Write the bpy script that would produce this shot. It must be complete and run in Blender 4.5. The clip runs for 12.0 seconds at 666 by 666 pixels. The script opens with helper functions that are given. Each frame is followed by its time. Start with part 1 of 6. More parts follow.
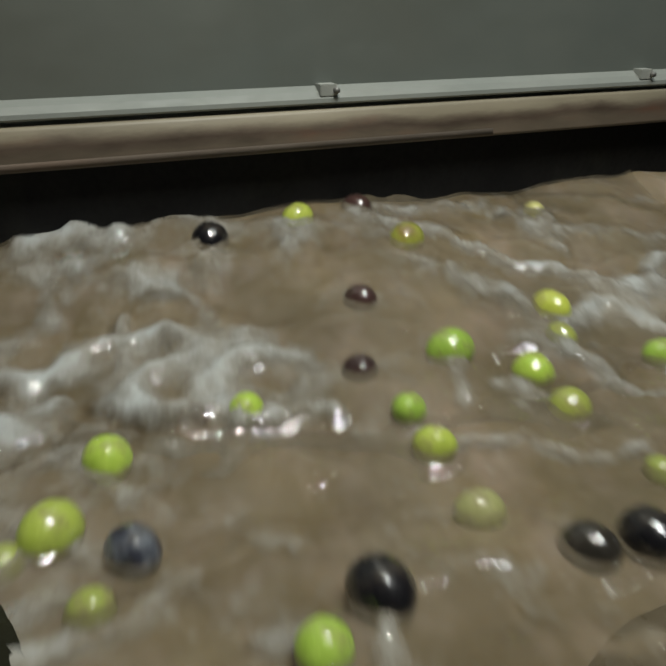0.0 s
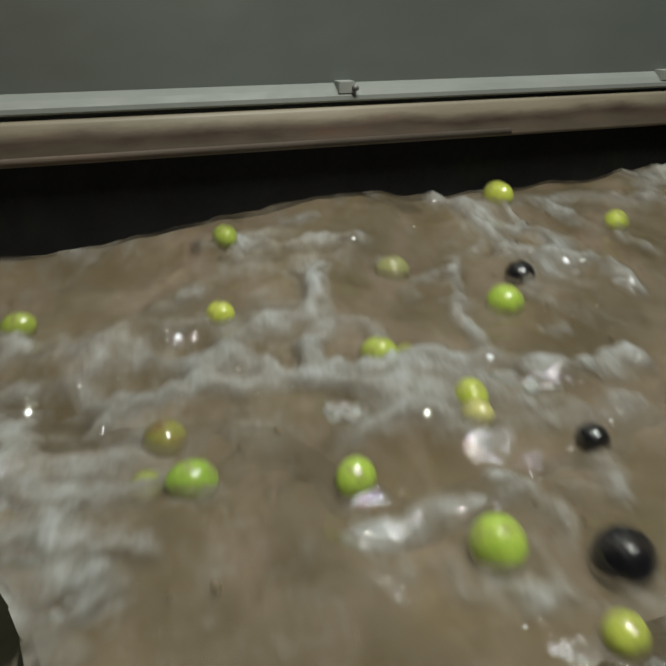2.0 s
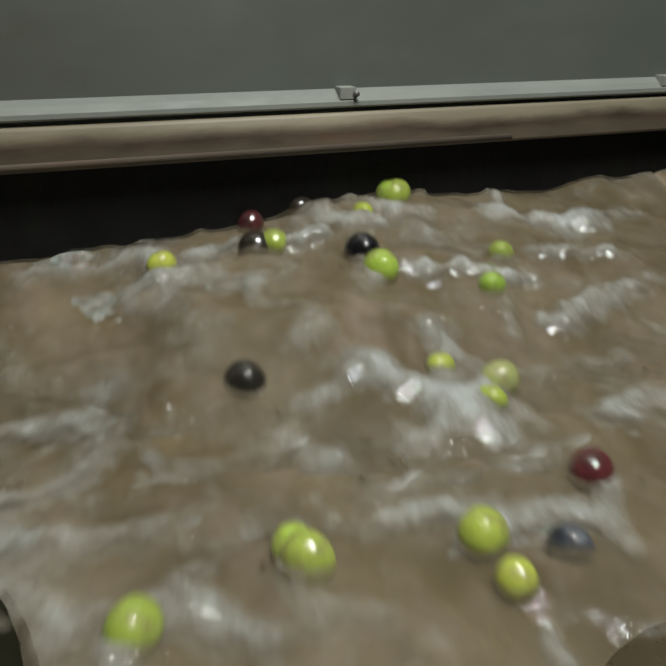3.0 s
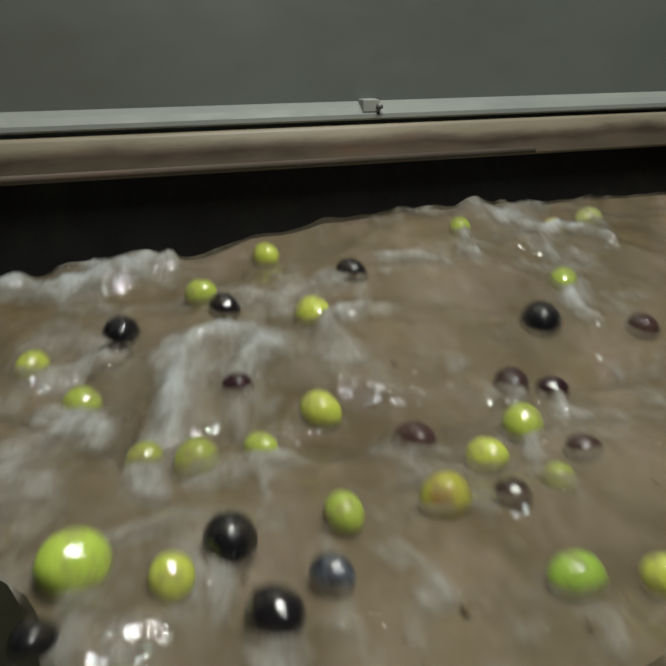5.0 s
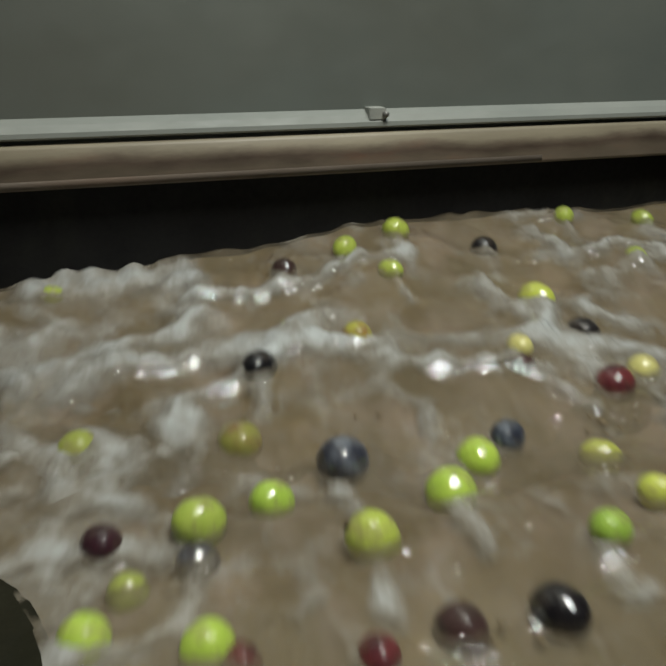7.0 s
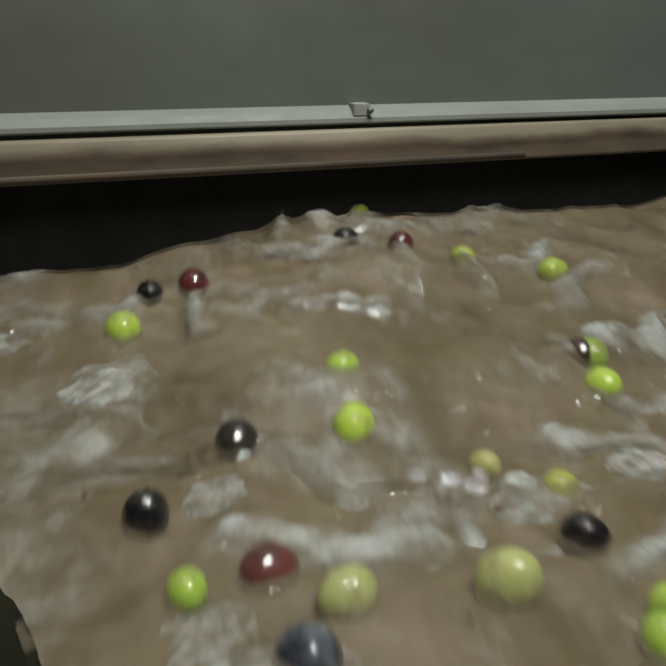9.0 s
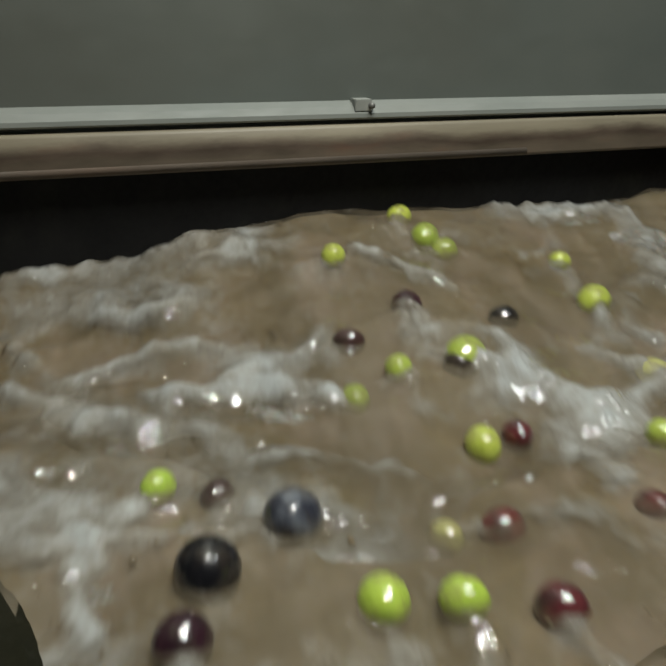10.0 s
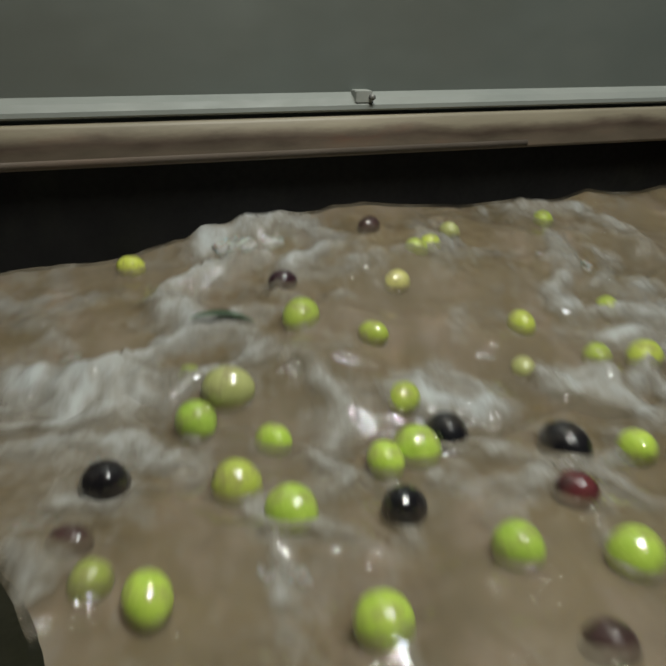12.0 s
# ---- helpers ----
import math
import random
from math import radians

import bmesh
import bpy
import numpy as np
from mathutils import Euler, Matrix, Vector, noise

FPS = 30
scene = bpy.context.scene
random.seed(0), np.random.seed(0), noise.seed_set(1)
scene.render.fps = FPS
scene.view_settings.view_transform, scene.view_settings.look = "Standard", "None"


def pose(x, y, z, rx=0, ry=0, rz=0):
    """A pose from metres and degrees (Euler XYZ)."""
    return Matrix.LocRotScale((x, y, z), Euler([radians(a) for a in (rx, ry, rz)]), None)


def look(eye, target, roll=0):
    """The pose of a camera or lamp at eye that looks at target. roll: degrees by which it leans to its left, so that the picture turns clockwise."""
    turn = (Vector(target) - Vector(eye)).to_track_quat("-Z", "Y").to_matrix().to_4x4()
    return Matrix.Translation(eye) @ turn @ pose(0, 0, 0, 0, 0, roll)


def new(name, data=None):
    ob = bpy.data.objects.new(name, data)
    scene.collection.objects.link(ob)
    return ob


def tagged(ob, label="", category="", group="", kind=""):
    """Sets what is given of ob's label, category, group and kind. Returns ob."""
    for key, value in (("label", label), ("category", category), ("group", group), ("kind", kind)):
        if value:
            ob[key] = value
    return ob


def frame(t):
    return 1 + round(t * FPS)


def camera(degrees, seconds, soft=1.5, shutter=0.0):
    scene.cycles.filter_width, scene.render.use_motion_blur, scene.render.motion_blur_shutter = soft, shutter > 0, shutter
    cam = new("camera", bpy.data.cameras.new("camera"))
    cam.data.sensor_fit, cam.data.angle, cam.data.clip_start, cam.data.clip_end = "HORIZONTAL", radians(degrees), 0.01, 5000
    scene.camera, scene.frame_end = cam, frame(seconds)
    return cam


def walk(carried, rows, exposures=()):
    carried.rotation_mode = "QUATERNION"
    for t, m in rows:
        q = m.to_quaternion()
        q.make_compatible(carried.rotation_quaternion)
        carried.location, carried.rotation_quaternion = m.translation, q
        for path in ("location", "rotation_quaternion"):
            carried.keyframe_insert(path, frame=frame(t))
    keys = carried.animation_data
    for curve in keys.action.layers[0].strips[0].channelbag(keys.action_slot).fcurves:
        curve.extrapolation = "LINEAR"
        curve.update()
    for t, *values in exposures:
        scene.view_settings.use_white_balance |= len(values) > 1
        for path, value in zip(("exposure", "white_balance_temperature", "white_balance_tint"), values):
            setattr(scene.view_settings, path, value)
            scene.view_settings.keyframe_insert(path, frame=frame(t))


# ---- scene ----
cam = camera(45, 12.0, soft=2.0, shutter=0.35)
EYE = (0, 0, 0.18)
walk(cam, [
    (0, look(EYE, (0.3712, 0.8363, -0.2234), 0.35)),
    (0.5, look(EYE, (0.3617, 0.8396, -0.2253), 0.48)),
    (1.0, look(EYE, (0.3617, 0.8394, -0.2257), 0.68)),
    (1.5, look(EYE, (0.3571, 0.8418, -0.2248), 0.67)),
    (2.0, look(EYE, (0.3543, 0.8422, -0.2264), 0.88)),
    (2.5, look(EYE, (0.3546, 0.8440, -0.2225), 0.82)),
    (4.5, look(EYE, (0.3402, 0.8530, -0.2159), 0.96)),
    (5.0, look(EYE, (0.3321, 0.8599, -0.2076), 0.88)),
    (5.5, look(EYE, (0.3312, 0.8639, -0.1993), 0.83)),
    (6.0, look(EYE, (0.3341, 0.8633, -0.1983), 0.95)),
    (6.5, look(EYE, (0.3279, 0.8667, -0.1959), 0.88)),
    (7.0, look(EYE, (0.3269, 0.8656, -0.1994), 0.97)),
    (7.5, look(EYE, (0.3349, 0.8646, -0.1945), 1.03)),
    (9.5, look(EYE, (0.3442, 0.8554, -0.2071), 1.43)),
    (10.0, look(EYE, (0.3428, 0.8553, -0.2084), 1.56)),
    (10.5, look(EYE, (0.3433, 0.8561, -0.2063), 1.61)),
    (11.0, look(EYE, (0.3424, 0.8551, -0.2092), 1.70)),
    (11.5, look(EYE, (0.3402, 0.8540, -0.2137), 1.71)),
    (12.0, look(EYE, (0.3420, 0.8515, -0.2174), 1.72)),
])

# ---- light ----
scene.view_settings.exposure = 0.0
world = bpy.data.worlds.new("world")
world.use_nodes = True
world.node_tree.nodes["Background"].inputs[0].default_value = (0.55, 0.6, 0.6, 1)
world.node_tree.nodes["Background"].inputs[1].default_value = 0.02
scene.world = world


def area_lamp(name, eye, target, size, size_y, watts, colour):
    data = bpy.data.lights.new(name, "AREA")
    data.shape, data.size, data.size_y, data.energy, data.color = "RECTANGLE", size, size_y, watts, colour
    ob = new(name, data)
    ob.matrix_world = look(eye, target)
    return ob


LAMP = (0.14, 0.10, 0.86)
for side in (-0.06, 0.06):  # twin tubes of the work lamp
    area_lamp("work_light", (LAMP[0] + side, LAMP[1], LAMP[2]), (LAMP[0] + side, 0.28, 0.0), 0.014, 0.24, 2.85, (1.0, 0.985, 0.885))
area_lamp("hall_light", (1.0, -0.5, 3.2), (0.1, 0.3, 0.0), 1.3, 0.35, 38, (0.93, 1.0, 0.97))


# ---- materials ----
def shader(name, rough=0.5, metal=0.0):
    m = bpy.data.materials.new(name)
    m.use_nodes = True
    b = m.node_tree.nodes["Principled BSDF"]
    b.inputs["Roughness"].default_value, b.inputs["Metallic"].default_value = rough, metal
    return m, m.node_tree, b


def node(tree, kind, **values):
    n = tree.nodes.new(kind)
    for key, value in values.items():
        n.inputs[key.replace("_", " ")].default_value = value
    return n


def noise_at(tree, source, scale, stretch=(1, 1, 1), detail=4.0, rough=0.55):
    mapping = node(tree, "ShaderNodeMapping", Scale=stretch)
    tree.links.new(source, mapping.inputs["Vector"])
    n = node(tree, "ShaderNodeTexNoise", Scale=scale, Detail=detail, Roughness=rough)
    tree.links.new(mapping.outputs[0], n.inputs["Vector"])
    return n.outputs["Fac"]


def ramp(tree, fac, stops):
    r = tree.nodes.new("ShaderNodeValToRGB")
    while len(r.color_ramp.elements) < len(stops):
        r.color_ramp.elements.new(0.5)
    for e, (at, c) in zip(r.color_ramp.elements, stops):
        e.position, e.color = at, (*c, 1) if len(c) == 3 else c
    tree.links.new(fac, r.inputs[0])
    return r.outputs[0]


def blend(tree, fac, a, b, mode="MIX"):
    n = tree.nodes.new("ShaderNodeMix")
    n.data_type, n.blend_type = "RGBA", mode
    for value, slot in ((fac, 0), (a, 6), (b, 7)):
        if hasattr(value, "links"):
            tree.links.new(value, n.inputs[slot])
        else:
            n.inputs[slot].default_value = value
    return n.outputs[2]


def relief(tree, b, height, strength, distance):
    n = node(tree, "ShaderNodeBump", Strength=strength, Distance=distance)
    tree.links.new(height, n.inputs["Height"])
    tree.links.new(n.outputs[0], b.inputs["Normal"])


def coordinates(tree, which="Object"):
    return tree.nodes.new("ShaderNodeTexCoord").outputs[which]


def surface(name, low, high, rough, metal, scale, stretch=(1, 1, 1), bump=0.1, deep=0.001, dirt=None, dirt_from=0.55):
    """A surface that varies between two colours, with stains of a third one and fine relief."""
    m, tree, b = shader(name, rough, metal)
    at = coordinates(tree)
    colour = ramp(tree, noise_at(tree, at, scale, stretch), [(0.3, low), (0.7, high)])
    if dirt:
        spots = ramp(tree, noise_at(tree, at, scale * 0.35, stretch, 6), [(dirt_from, (0, 0, 0)), (dirt_from + 0.18, (1, 1, 1))])
        colour = blend(tree, spots, colour, (*dirt, 1))
    tree.links.new(colour, b.inputs["Base Color"])
    grain = noise_at(tree, at, scale * 6, stretch, 6)
    tree.links.new(ramp(tree, grain, [(0.3, (rough * 0.8,) * 3), (0.7, (min(1, rough * 1.25),) * 3)]), b.inputs["Roughness"])
    relief(tree, b, grain, bump, deep)
    return m


PANEL = surface("grey_painted_steel", (0.130, 0.150, 0.139), (0.152, 0.168, 0.152), 0.5, 0.0, 9, (1, 1, 1.6), 0.05, 0.0005, (0.122, 0.132, 0.116))
# paler than PANEL: light on the upturned fold is put into its colour
FLANGE = surface("lit_grey_edge", (0.195, 0.215, 0.20), (0.25, 0.265, 0.245), 0.6, 0.0, 30, (0.4, 1, 1), 0.08, 0.0005, (0.17, 0.17, 0.145))
CLIP = surface("pale_clip", (0.27, 0.29, 0.27), (0.36, 0.37, 0.345), 0.6, 0.0, 60)
# near-black colour stands in for the darkness of the gap under the rim
GAP_BLACK = surface("dark_gap_fill", (0.0050, 0.0050, 0.0056), (0.0095, 0.0095, 0.0096), 0.6, 0.0, 40, (1, 1, 1), 0.15, 0.001, (0.016, 0.017, 0.013), 0.58)
GAP_BLACK.node_tree.nodes["Principled BSDF"].inputs["Specular IOR Level"].default_value = 0.2
STEEL = surface("dull_steel", (0.30, 0.31, 0.30), (0.40, 0.41, 0.39), 0.38, 0.7, 20, (1, 1, 1), 0.08, 0.0006, (0.2, 0.17, 0.13))
HOLE_DARK = surface("dark_hole", (0.15, 0.15, 0.14), (0.20, 0.20, 0.19), 0.5, 0.3, 60)
MUD_STEEL = surface("muddy_lip", (0.075, 0.060, 0.034), (0.11, 0.088, 0.052), 0.3, 0.0, 30, (1, 1, 1), 0.2, 0.001, (0.07, 0.06, 0.04))
GUIDE = surface("dark_wet_plate", (0.010, 0.0105, 0.006), (0.020, 0.019, 0.011), 0.5, 0.0, 30, (1, 1, 1), 0.15, 0.001, (0.03, 0.027, 0.016), 0.6)
GUIDE.node_tree.nodes["Principled BSDF"].inputs["Specular IOR Level"].default_value = 0.2
SILT = surface("dried_silt", (0.085, 0.068, 0.053), (0.12, 0.096, 0.076), 0.7, 0.0, 60, (0.3, 1, 1), 0.3, 0.0008, (0.13, 0.09, 0.065))
CONCRETE = surface("concrete", (0.24, 0.24, 0.23), (0.32, 0.31, 0.3), 0.8, 0.0, 2.5, (1, 1, 1), 0.3, 0.004, (0.18, 0.18, 0.17))
PLASTER = surface("hall_plaster", (0.45, 0.47, 0.46), (0.55, 0.56, 0.54), 0.85, 0.0, 1.5, (1, 1, 1), 0.2, 0.003, (0.38, 0.38, 0.36))
TWIG = surface("scar_brown", (0.05, 0.035, 0.02), (0.1, 0.07, 0.035), 0.6, 0.0, 200)


def rim_material():
    """Steel lip under dried mud: paler at the top, a rusty streak along the middle, darker grey-brown below."""
    m, tree, b = shader("muddy_rim", 0.5, 0.0)
    at = coordinates(tree)
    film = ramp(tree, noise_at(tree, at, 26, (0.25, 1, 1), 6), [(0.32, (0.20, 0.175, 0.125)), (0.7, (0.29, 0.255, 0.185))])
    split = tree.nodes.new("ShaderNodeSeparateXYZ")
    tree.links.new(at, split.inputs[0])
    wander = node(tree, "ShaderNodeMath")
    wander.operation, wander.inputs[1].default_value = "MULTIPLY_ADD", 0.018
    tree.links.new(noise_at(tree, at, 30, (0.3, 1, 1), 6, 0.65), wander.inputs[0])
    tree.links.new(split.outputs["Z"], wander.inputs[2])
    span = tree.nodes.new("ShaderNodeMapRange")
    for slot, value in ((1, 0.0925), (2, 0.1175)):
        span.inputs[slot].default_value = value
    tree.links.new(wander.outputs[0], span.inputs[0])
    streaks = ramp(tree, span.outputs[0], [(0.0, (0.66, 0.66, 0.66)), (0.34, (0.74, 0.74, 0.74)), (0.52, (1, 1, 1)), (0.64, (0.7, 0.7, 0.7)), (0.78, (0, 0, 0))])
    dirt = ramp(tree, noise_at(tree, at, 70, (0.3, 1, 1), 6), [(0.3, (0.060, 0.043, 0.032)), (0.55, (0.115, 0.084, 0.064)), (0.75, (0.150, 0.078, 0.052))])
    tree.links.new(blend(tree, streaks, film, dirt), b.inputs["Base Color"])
    relief(tree, b, noise_at(tree, at, 140, (0.3, 1, 1), 6), 0.3, 0.0008)
    return m


RIM = rim_material()


def water_material():
    """Opaque muddy water below the clear skin; the attribute foam turns it to pale froth."""
    m, tree, b = shader("muddy_water", 0.5)
    at = coordinates(tree)
    mud = ramp(tree, noise_at(tree, at, 13, (1, 0.8, 0), 3, 0.5), [(0.34, (0.118, 0.090, 0.049)), (0.5, (0.168, 0.130, 0.073)), (0.66, (0.215, 0.169, 0.101))])
    film = ramp(tree, noise_at(tree, at, 20, (1, 0.6, 0), 4, 0.55), [(0.42, (0, 0, 0)), (0.70, (0.42, 0.42, 0.42))])
    mud = blend(tree, film, mud, (0.285, 0.246, 0.196, 1))
    green = ramp(tree, noise_at(tree, at, 8, (1, 1.3, 0), 3), [(0.50, (0, 0, 0)), (0.68, (0.6, 0.6, 0.6))])
    mud = blend(tree, green, mud, (0.150, 0.132, 0.078, 1))
    rosy = ramp(tree, noise_at(tree, at, 31, (1, 0.5, 0), 3), [(0.48, (0, 0, 0)), (0.66, (0.75, 0.75, 0.75))])
    mud = blend(tree, rosy, mud, (0.285, 0.228, 0.178, 1))
    attribute = tree.nodes.new("ShaderNodeAttribute")
    attribute.attribute_name = "foam"
    lace = noise_at(tree, at, 70, (1, 0.7, 0), 8, 0.68)
    sum_node = node(tree, "ShaderNodeMath")
    sum_node.operation, sum_node.inputs[2].default_value = "MULTIPLY_ADD", -0.62
    sum_node.inputs[1].default_value = 1.25
    tree.links.new(lace, sum_node.inputs[0])
    total = node(tree, "ShaderNodeMath")
    total.operation = "ADD"
    tree.links.new(attribute.outputs["Fac"], total.inputs[0])
    tree.links.new(sum_node.outputs[0], total.inputs[1])
    amount = ramp(tree, total.outputs[0], [(0.14, (0, 0, 0)), (0.34, (0.45, 0.45, 0.45)), (0.6, (0.78, 0.78, 0.78)), (0.85, (1, 1, 1))])
    froth = ramp(tree, noise_at(tree, at, 60, (1, 0.8, 0), 7, 0.75), [(0.34, (0.20, 0.195, 0.175)), (0.5, (0.36, 0.36, 0.34)), (0.72, (0.52, 0.54, 0.525))])
    tree.links.new(blend(tree, amount, mud, froth), b.inputs["Base Color"])
    tree.links.new(ramp(tree, amount, [(0.2, (0.3,) * 3), (0.9, (0.5,) * 3)]), b.inputs["Roughness"])
    b.inputs["IOR"].default_value = 1.33
    b.inputs["Subsurface Weight"].default_value, b.inputs["Subsurface Scale"].default_value = 0.85, 0.006
    b.inputs["Subsurface Radius"].default_value = (1.0, 0.8, 0.55)
    b.inputs["Specular IOR Level"].default_value = 0.15
    return m


WATER = water_material()


def skin_material():
    """Clear, slightly turbid top layer of the water: it veils what lies under it, carries froth and glints."""
    m, tree, b = shader("water_skin", 0.5)
    at = coordinates(tree)
    tint = ramp(tree, noise_at(tree, at, 15, (1, 0.7, 0), 3), [(0.35, (0.158, 0.127, 0.079)), (0.65, (0.265, 0.221, 0.157))])
    attribute = tree.nodes.new("ShaderNodeAttribute")
    attribute.attribute_name = "foam"
    lace = node(tree, "ShaderNodeMath")
    lace.operation, lace.inputs[1].default_value, lace.inputs[2].default_value = "MULTIPLY_ADD", 1.5, -0.78
    tree.links.new(noise_at(tree, at, 46, (1, 0.7, 0), 4, 0.6), lace.inputs[0])
    total = node(tree, "ShaderNodeMath")
    total.operation = "ADD"
    tree.links.new(attribute.outputs["Fac"], total.inputs[0])
    tree.links.new(lace.outputs[0], total.inputs[1])
    amount = ramp(tree, total.outputs[0], [(0.12, (0, 0, 0)), (0.40, (0.4, 0.4, 0.4)), (0.85, (0.95, 0.95, 0.95))])
    froth = ramp(tree, noise_at(tree, at, 48, (1, 0.8, 0), 5, 0.65), [(0.34, (0.25, 0.245, 0.225)), (0.5, (0.37, 0.385, 0.38)), (0.72, (0.50, 0.54, 0.55))])
    tree.links.new(blend(tree, amount, tint, froth), b.inputs["Base Color"])
    b.inputs["Specular IOR Level"].default_value = 0.0
    haze = ramp(tree, noise_at(tree, at, 24, (1, 0.6, 0), 4), [(0.32, (0.06,) * 3), (0.68, (0.52,) * 3)])
    thick = blend(tree, 1.0, haze, amount, "ADD")
    clear = tree.nodes.new("ShaderNodeBsdfTransparent")
    veil = tree.nodes.new("ShaderNodeMixShader")
    tree.links.new(thick, veil.inputs[0])
    tree.links.new(clear.outputs[0], veil.inputs[1])
    tree.links.new(b.outputs[0], veil.inputs[2])
    wet = node(tree, "ShaderNodeBump", Strength=1.0, Distance=0.0027)
    choppy = ramp(tree, noise_at(tree, at, 26, (1, 0.8, 0), 2), [(0.42, (0.12,) * 3), (0.66, (1, 1, 1))])
    tree.links.new(blend(tree, 1.0, choppy, noise_at(tree, at, 250, (1, 0.62, 0), 1.0, 0.5), "MULTIPLY"), wet.inputs["Height"])
    gloss = node(tree, "ShaderNodeBsdfAnisotropic", Roughness=0.02)
    gloss.inputs["Color"].default_value = (1, 1, 1, 1)
    tree.links.new(wet.outputs[0], gloss.inputs["Normal"])
    facing = node(tree, "ShaderNodeFresnel", IOR=1.44)
    tree.links.new(wet.outputs[0], facing.inputs["Normal"])
    top = tree.nodes.new("ShaderNodeMixShader")
    tree.links.new(facing.outputs[0], top.inputs[0])
    tree.links.new(veil.outputs[0], top.inputs[1])
    tree.links.new(gloss.outputs[0], top.inputs[2])
    tree.links.new(top.outputs[0], tree.nodes["Material Output"].inputs["Surface"])
    return m


SKIN_OF_WATER = skin_material()


def froth_material():
    """Grey-white froth with holes of muddy water in it."""
    m, tree, b = shader("froth", 0.55)
    at = coordinates(tree)
    pale = ramp(tree, noise_at(tree, at, 4, (1, 2, 1), 5, 0.62), [(0.36, (0.20, 0.19, 0.165)), (0.5, (0.36, 0.365, 0.35)), (0.68, (0.54, 0.56, 0.555))])
    holes = ramp(tree, noise_at(tree, at, 3.2, (1, 1, 0.4), 6, 0.7), [(0.46, (0, 0, 0)), (0.62, (0.85, 0.85, 0.85))])
    tree.links.new(blend(tree, holes, pale, (0.15, 0.12, 0.078, 1)), b.inputs["Base Color"])
    b.inputs["Subsurface Weight"].default_value, b.inputs["Subsurface Scale"].default_value = 0.6, 0.004
    b.inputs["Coat Weight"].default_value, b.inputs["Coat Roughness"].default_value = 0.15, 0.3
    relief(tree, b, noise_at(tree, at, 7, (1, 1, 1), 4, 0.6), 0.3, 0.05)
    return m


FROTH = froth_material()
BEAD = shader("wet_bead", 0.04)[0]
BEAD.node_tree.nodes["Principled BSDF"].inputs["Base Color"].default_value = (0.18, 0.142, 0.09, 1)


def olive_material(name, low, high, patch, amount, rough=0.2, bloom=0.0):
    """Wet olive skin: two close colours, patches of a third, pale pores."""
    m, tree, b = shader(name, rough)
    at = coordinates(tree)
    shift = tree.nodes.new("ShaderNodeObjectInfo").outputs["Random"]
    colour = ramp(tree, noise_at(tree, at, 2.4, (1, 1, 1), 4), [(0.3, low), (0.7, high)])
    spots = ramp(tree, noise_at(tree, at, 1.5, (1, 1, 0.7), 3), [(1 - amount - 0.12, (0, 0, 0)), (1 - amount + 0.12, (1, 1, 1))])
    colour = blend(tree, spots, colour, (*patch, 1))
    tone = ramp(tree, shift, [(0.0, (0.72, 0.78, 0.8)), (1.0, (1.15, 1.08, 1.0))])
    colour = blend(tree, 1.0, colour, tone, "MULTIPLY")
    pores = ramp(tree, noise_at(tree, at, 24, (1, 1, 1), 2), [(0.64, (0, 0, 0)), (0.74, (0.3, 0.3, 0.3))])
    colour = blend(tree, pores, colour, tuple(min(1, c * 1.6 + 0.02) for c in high) + (1,))
    silt = ramp(tree, noise_at(tree, at, 1.9, (1, 1, 1.6), 5, 0.62), [(0.48, (0, 0, 0)), (0.66, (0.5, 0.5, 0.5))])
    colour = blend(tree, silt, colour, (0.21, 0.165, 0.10, 1) if sum(high) > 0.4 else (0.06, 0.048, 0.036, 1))
    tree.links.new(colour, b.inputs["Base Color"])
    b.inputs["Coat Weight"].default_value, b.inputs["Coat Roughness"].default_value = 1.0, 0.03
    b.inputs["Coat IOR"].default_value = 1.7
    drops = node(tree, "ShaderNodeBump", Strength=1.0, Distance=0.0014)
    tree.links.new(noise_at(tree, at, 3.6, (1, 1, 1), 1), drops.inputs["Height"])
    tree.links.new(drops.outputs[0], b.inputs["Coat Normal"])
    b.inputs["Specular IOR Level"].default_value = 0.2
    b.inputs["Subsurface Weight"].default_value, b.inputs["Subsurface Scale"].default_value = bloom, 0.003
    relief(tree, b, noise_at(tree, at, 4.0, (1, 1, 1), 3), 0.06, 0.02)
    return m


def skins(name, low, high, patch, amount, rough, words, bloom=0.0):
    """The clean skin, the words for it, and a duller copy with the water's murk mixed into its colour."""
    # share of mud colour that stands in for murky water over sunk olives
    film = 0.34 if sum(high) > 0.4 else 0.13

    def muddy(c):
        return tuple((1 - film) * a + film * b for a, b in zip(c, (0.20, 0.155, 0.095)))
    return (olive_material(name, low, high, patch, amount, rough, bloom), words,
            olive_material(name + "_murk_mixed", muddy(low), muddy(high), muddy(patch), amount, 0.3, bloom))


